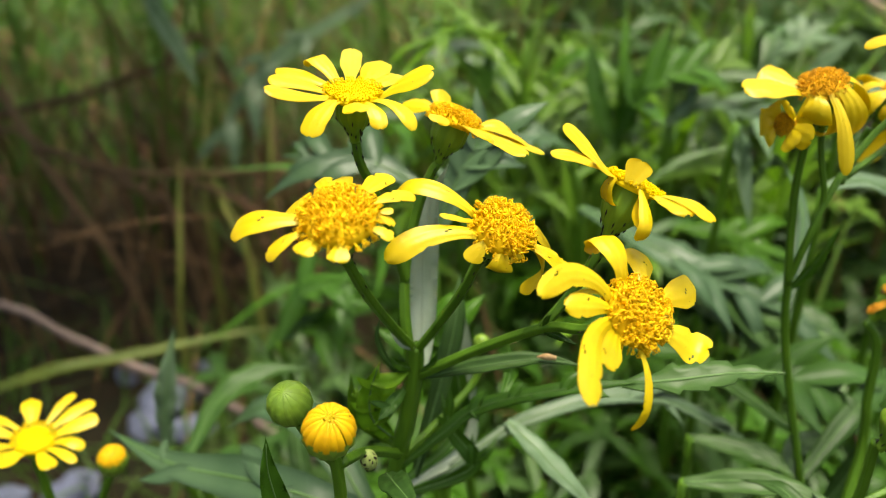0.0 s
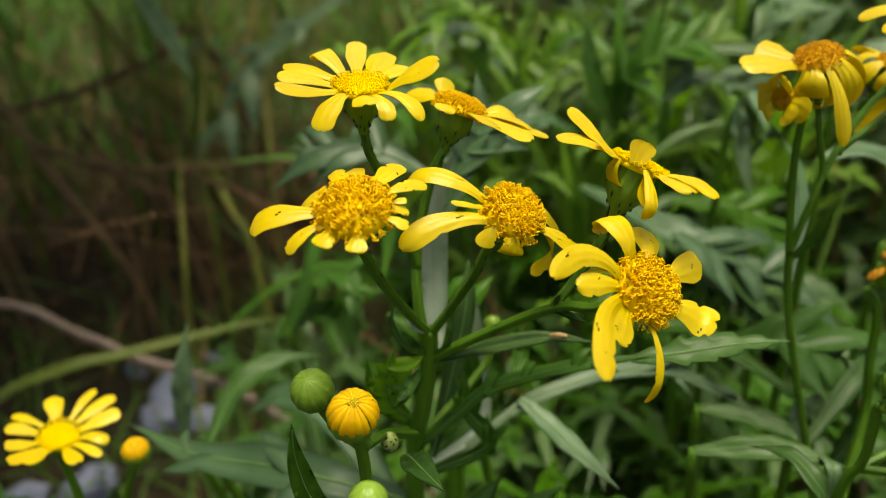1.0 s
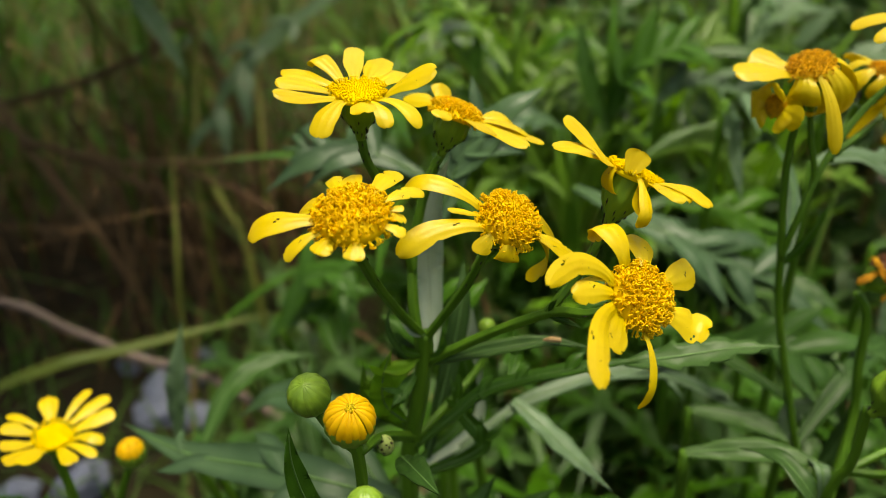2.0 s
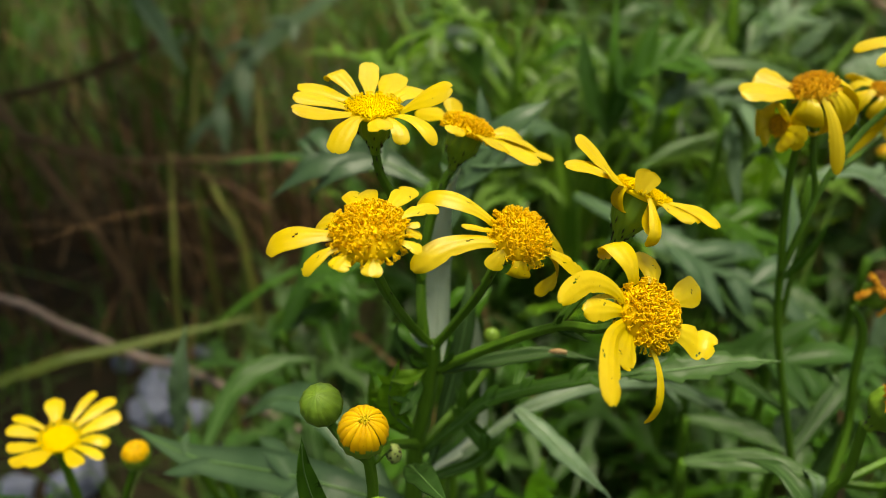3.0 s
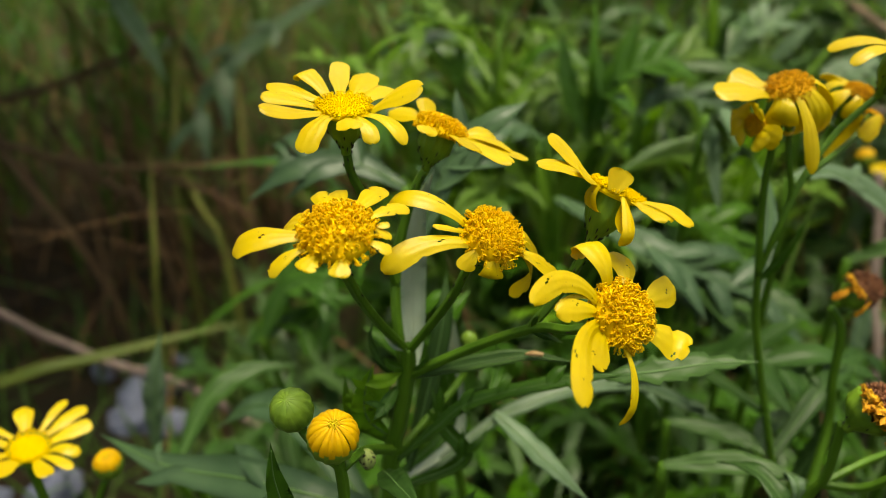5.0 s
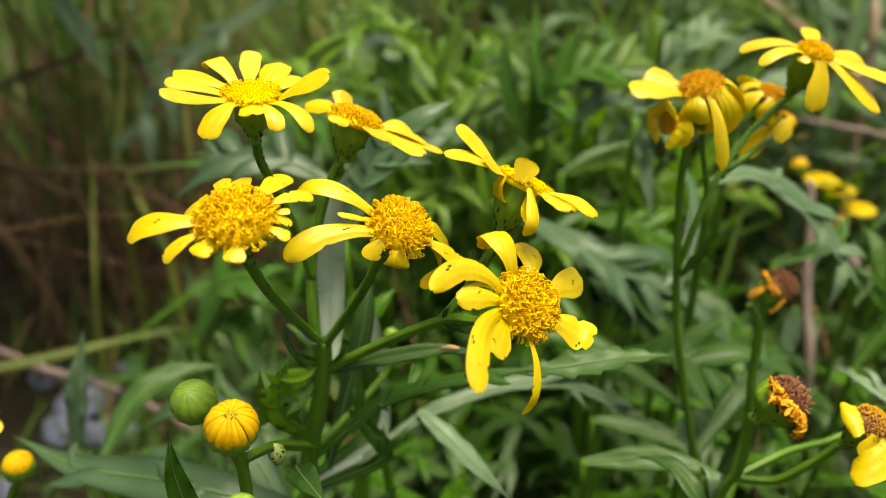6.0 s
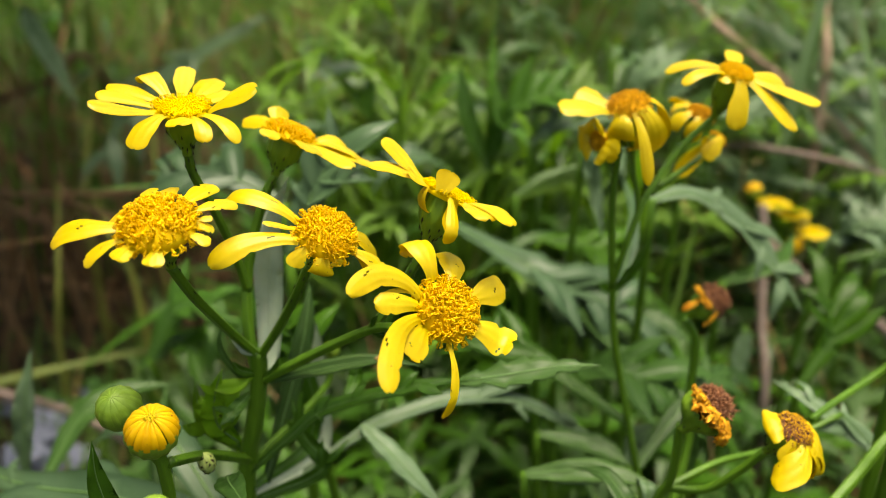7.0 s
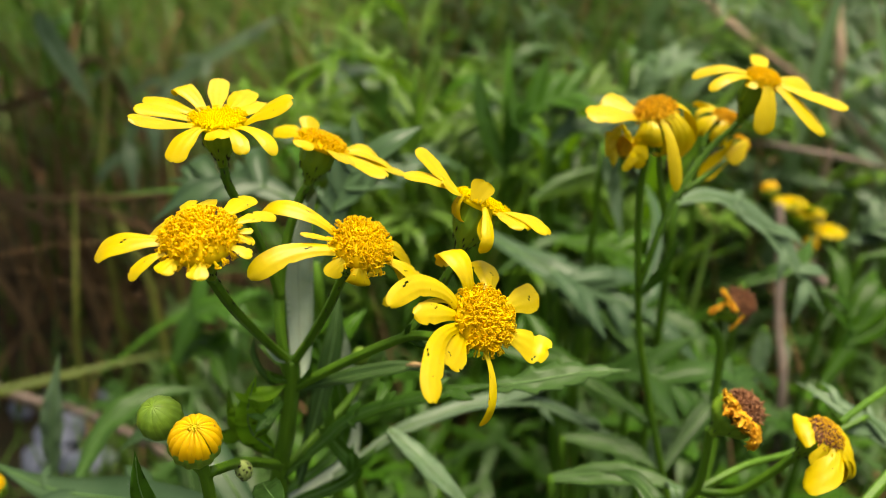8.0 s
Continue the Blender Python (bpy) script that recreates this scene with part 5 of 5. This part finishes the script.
SHOOTS = [weed(1, 0.15, 13, M_LEAF), weed(2, 0.19, 15, M_LEAF), weed(3, 0.12, 11, M_LEAF_GREEN), weed(4, 0.17, 16, M_LEAF_GREEN, False), weed(5, 0.20, 14, M_LEAF_LIME)]
PLACES = []
rng = random.Random(5)
while len(PLACES) < 40:
    x, y = rng.uniform(-0.16, 0.55), rng.uniform(0.205, 0.85)
    if x < -0.02 and y < 0.62 or y < 0.32 and 0.5 < x / y < 0.92:
        continue
    if x > 0.24 + 0.1 * y or x < -0.55 * y or y > 0.7:
        continue
    if any((x - a) ** 2 + (y - b) ** 2 < 0.0018 for a, b in PLACES):
        continue
    PLACES.append((x, y))
for i, (x, y) in enumerate(PLACES):
    s = rng.uniform(0.75, 1.15) * (0.72 if y < 0.28 else 1.0)
    m = Matrix.Translation((x, y, float(ground_z(x, y)))) @ Euler((0, 0, rng.uniform(0, 6.28))).to_matrix().to_4x4()
    shoot = SHOOTS[i] if i < len(SHOOTS) else None
    if shoot:
        shoot.matrix_basis = m
    else:
        c = copy_thing(SHOOTS[rng.randrange(len(SHOOTS))], m)
        c.scale = (s, s, s)


rng = random.Random(31)
for i in range(16):
    x, y = rng.uniform(-0.80, -0.28), rng.uniform(0.80, 1.10)
    m = Matrix.Translation((x, y, float(ground_z(x, y)))) @ Euler((0, 0, rng.uniform(0, 6.28))).to_matrix().to_4x4()
    copy_thing(SHOOTS[(4, 2, 3)[i % 3]], m).scale = (1.2, 1.2, 1.2)

LOW = [weed(11, 0.070, 9, M_LEAF), weed(12, 0.080, 10, M_LEAF_GREEN), weed(13, 0.060, 9, M_LEAF)]
rng = random.Random(9)
FLOOR = []
while len(FLOOR) < 24:
    x, y = rng.uniform(-0.05, 0.30), rng.uniform(0.17, 0.36)
    if any((x - a) ** 2 + (y - c) ** 2 < 0.0009 for a, c in FLOOR):
        continue
    FLOOR.append((x, y))
for i, (x, y) in enumerate(FLOOR):
    m = Matrix.Translation((x, y, float(ground_z(x, y)))) @ Euler((0, 0, rng.uniform(0, 6.28))).to_matrix().to_4x4()
    if i < len(LOW):
        LOW[i].matrix_basis = m
    else:
        copy_thing(LOW[i % len(LOW)], m)


def tall_weed(seed):
    """An added tall weed: a long bare stalk that arches over, its dense leafy top unseen, to shade the hollow."""
    rng = random.Random(seed)
    ob = thing("tall_weed", (0, 0, 0), "added weed with bare arching stalk and unseen leafy top that shades the hollow", "weed", "tall weeds over the hollow")
    path = [(0, 0, -0.02), (0.004, -0.006, 0.16), (-0.003, -0.05, 0.32), (0.002, -0.14, 0.41), (0.0, -0.25, 0.43)]
    stem(ob, path, 0.0020, 0.0011, "stem", 8, 0.1)
    line = smooth_path(path, 61)
    for i in range(46):
        base = line[30 + int(30 * i / 46)]
        a = i * 2.4 + rng.uniform(-0.3, 0.3)
        ln = rng.uniform(0.08, 0.13)
        d = V(math.cos(a), math.sin(a), 0)
        part("leaf", leaf_mesh("leaf", [tuple(base), tuple(base + d * ln * 0.5 + V(0, 0, ln * 0.2)), tuple(base + d * ln + V(0, 0, ln * 0.05))], 0.024, M_LEAF_GREEN, seed=seed * 90 + i, thick=0), ob)
    return ob


TALL = tall_weed(1)
rng = random.Random(8)
# placed so the leafy tops stay out of view and block skylight over the hollow
SPOTS = [(x + rng.uniform(-0.02, 0.02), y + rng.uniform(-0.02, 0.02), rng.uniform(-0.35, 0.35)) for y in (0.57, 0.65) for x in (-0.43, -0.35, -0.27, -0.19)]
SPOTS += [(-0.50, 0.38, 1.6), (-0.56, 0.46, 1.4), (-0.12, 0.60, -0.5), (-0.42, 0.34, 1.5), (-0.46, 0.43, 1.65), (-0.40, 0.28, 1.75), (-0.43, 0.20, 1.5), (-0.45, 0.12, 1.35)]
for i, (x, y, turn) in enumerate(SPOTS):
    m = Matrix.Translation((x, y, float(ground_z(x, y)) + 0.002 * i)) @ Euler((0, 0, turn)).to_matrix().to_4x4()
    if i:
        copy_thing(TALL, m)
    else:
        TALL.matrix_basis = m


def blades(name, count, area, length, width, lean, mat, seed, label, category, keep=None, seg=6, bend=0.5, heading=None):
    """Many loose blades of grass as one object."""
    rng = np.random.default_rng(seed)
    n = 0
    verts, faces = [], []
    while n < count:
        x, y = rng.uniform(area[0], area[1]), rng.uniform(area[2], area[3])
        if keep and not keep(x, y):
            continue
        ln, w = rng.uniform(*length), rng.uniform(*width) / 2
        a, tilt = rng.uniform(0, 6.283) if heading is None else rng.normal(heading, 0.5), abs(rng.normal(0, lean))
        d = V(math.cos(a), math.sin(a), 0)
        side = V(-d[1], d[0], 0)
        yaw = rng.uniform(-1, 1)
        p = V(x, y, float(ground_z(x, y)) - 0.005)
        ang, b = tilt, bend * rng.uniform(0.2, 1.6)
        base = len(verts)
        for k in range(seg + 1):
            f = k / seg
            ww = w * (1 - f ** 2.2) + 0.00008
            nor = V(0, 0, 1) * math.sin(ang) - d * math.cos(ang)
            verts += [p - side * ww + nor * ww * 0.35, p, p + side * ww + nor * ww * 0.35]
            p = p + (d * math.sin(ang) + V(0, 0, math.cos(ang)) + side * yaw * 0.08) * ln / seg
            ang += b / seg
        for k in range(seg):
            q = base + 3 * k
            faces += [(q, q + 1, q + 4, q + 3), (q + 1, q + 2, q + 5, q + 4)]
        n += 1
    g = Geo()
    g.add(verts, faces)
    tagged(part(name, g.mesh(name, mat)), label, category, kind="stuff")


blades("green_grass", 2600, (-1.2, 1.5, 0.45, 1.9), (0.14, 0.34), (0.003, 0.007), 0.35, M_GRASS, 1, "tall soft green grass blades", "grass", lambda x, y: not (x < -0.1 and y < 0.6))
blades("green_grass", 420, (-0.02, 0.5, 0.24, 0.5), (0.08, 0.2), (0.002, 0.004), 0.5, M_GRASS, 2, "green grass blades between the weeds", "grass")
blades("green_grass", 60, (-0.50, 0.0, 0.46, 0.80), (0.12, 0.26), (0.002, 0.005), 0.4, M_GRASS, 3, "sparse green grass blades among dead stalks", "grass")
blades("dead_grass", 750, (-0.60, 0.10, 0.36, 0.85), (0.12, 0.30), (0.0010, 0.0030), 1.1, M_STRAW_SHADED, 4, "brown dead grass stalks in the shade", "dead grass", None, 6, 1.0)
blades("dead_grass", 90, (-0.42, -0.02, 0.38, 0.62), (0.18, 0.36), (0.0010, 0.0022), 1.3, M_STRAW, 17, "tangle of pale brown dead stalks lying over the hollow", "dead grass", None, 8, 0.7)
blades("dead_grass", 900, (0.0, 0.9, 0.35, 1.0), (0.12, 0.3), (0.001, 0.003), 0.6, M_STRAW, 5, "pale brown dead grass among green weeds", "dead grass", None, 6, 0.8)
blades("low_grass", 260, (-0.32, -0.11, 0.16, 0.42), (0.03, 0.075), (0.0015, 0.003), 0.8, M_GRASS, 16, "low green grass around the stones", "grass")
blades("low_grass", 1500, (-0.12, 0.35, 0.15, 0.40), (0.04, 0.10), (0.001, 0.003), 0.7, M_GRASS, 6, "low green grass close to the soil", "grass")
blades("meadow_grass", 26000, (-4, 4, -3, 5), (0.15, 0.4), (0.008, 0.022), 0.5, M_GRASS, 7, "wide meadow of tall green grass", "grass", lambda x, y: x * x + (y - 0.4) ** 2 > 0.8 and not (-1.3 < x < 1.6 and 0 < y < 1.9), 4)
blades("long_grass", 320, (0.20, 0.75, 0.34, 0.85), (0.26, 0.46), (0.005, 0.010), 0.55, M_LONG_GRASS, 8, "long bluish green grass blades bending over", "grass", lambda x, y: x > 0.16 + 0.12 * y, 8, 1.1)
blades("green_grass", 260, (-0.05, 0.3, 0.42, 0.9), (0.16, 0.30), (0.004, 0.008), 0.5, M_GRASS, 9, "green grass blades behind the weeds", "grass", None, 7, 0.9)
blades("long_grass", 70, (0.32, 0.62, 0.30, 0.50), (0.28, 0.42), (0.005, 0.009), 0.75, M_LONG_GRASS, 12, "long bluish green grass blades leaning over the weeds", "grass", None, 8, 0.8, 3.1)
blades("dead_grass", 70, (0.02, 0.45, 0.46, 0.80), (0.22, 0.36), (0.0026, 0.0045), 0.3, M_STRAW, 18, "upright tan dead stalks among the weeds", "dead grass", None, 7, 0.4)
blades("dead_grass", 420, (0.02, 0.36, 0.17, 0.42), (0.06, 0.16), (0.0010, 0.0026), 1.25, M_STRAW, 15, "brown dead grass lying between the weeds", "dead grass", None, 6, 0.5)
blades("low_grass", 2600, (-1.3, 1.6, -0.7, 0.6), (0.05, 0.14), (0.002, 0.005), 0.6, M_GRASS, 19, "short green grass around the weeds", "grass", lambda x, y: y < 0.10 and x * x + y * y > 0.01 or abs(x) > 0.45 + 0.6 * max(y, 0), 4)
blades("dead_grass", 140, (-0.75, 0.05, 0.55, 1.15), (0.2, 0.42), (0.0015, 0.004), 0.6, M_STRAW, 14, "pale brown dead grass stalks standing behind the hollow", "dead grass", None, 6, 0.8)
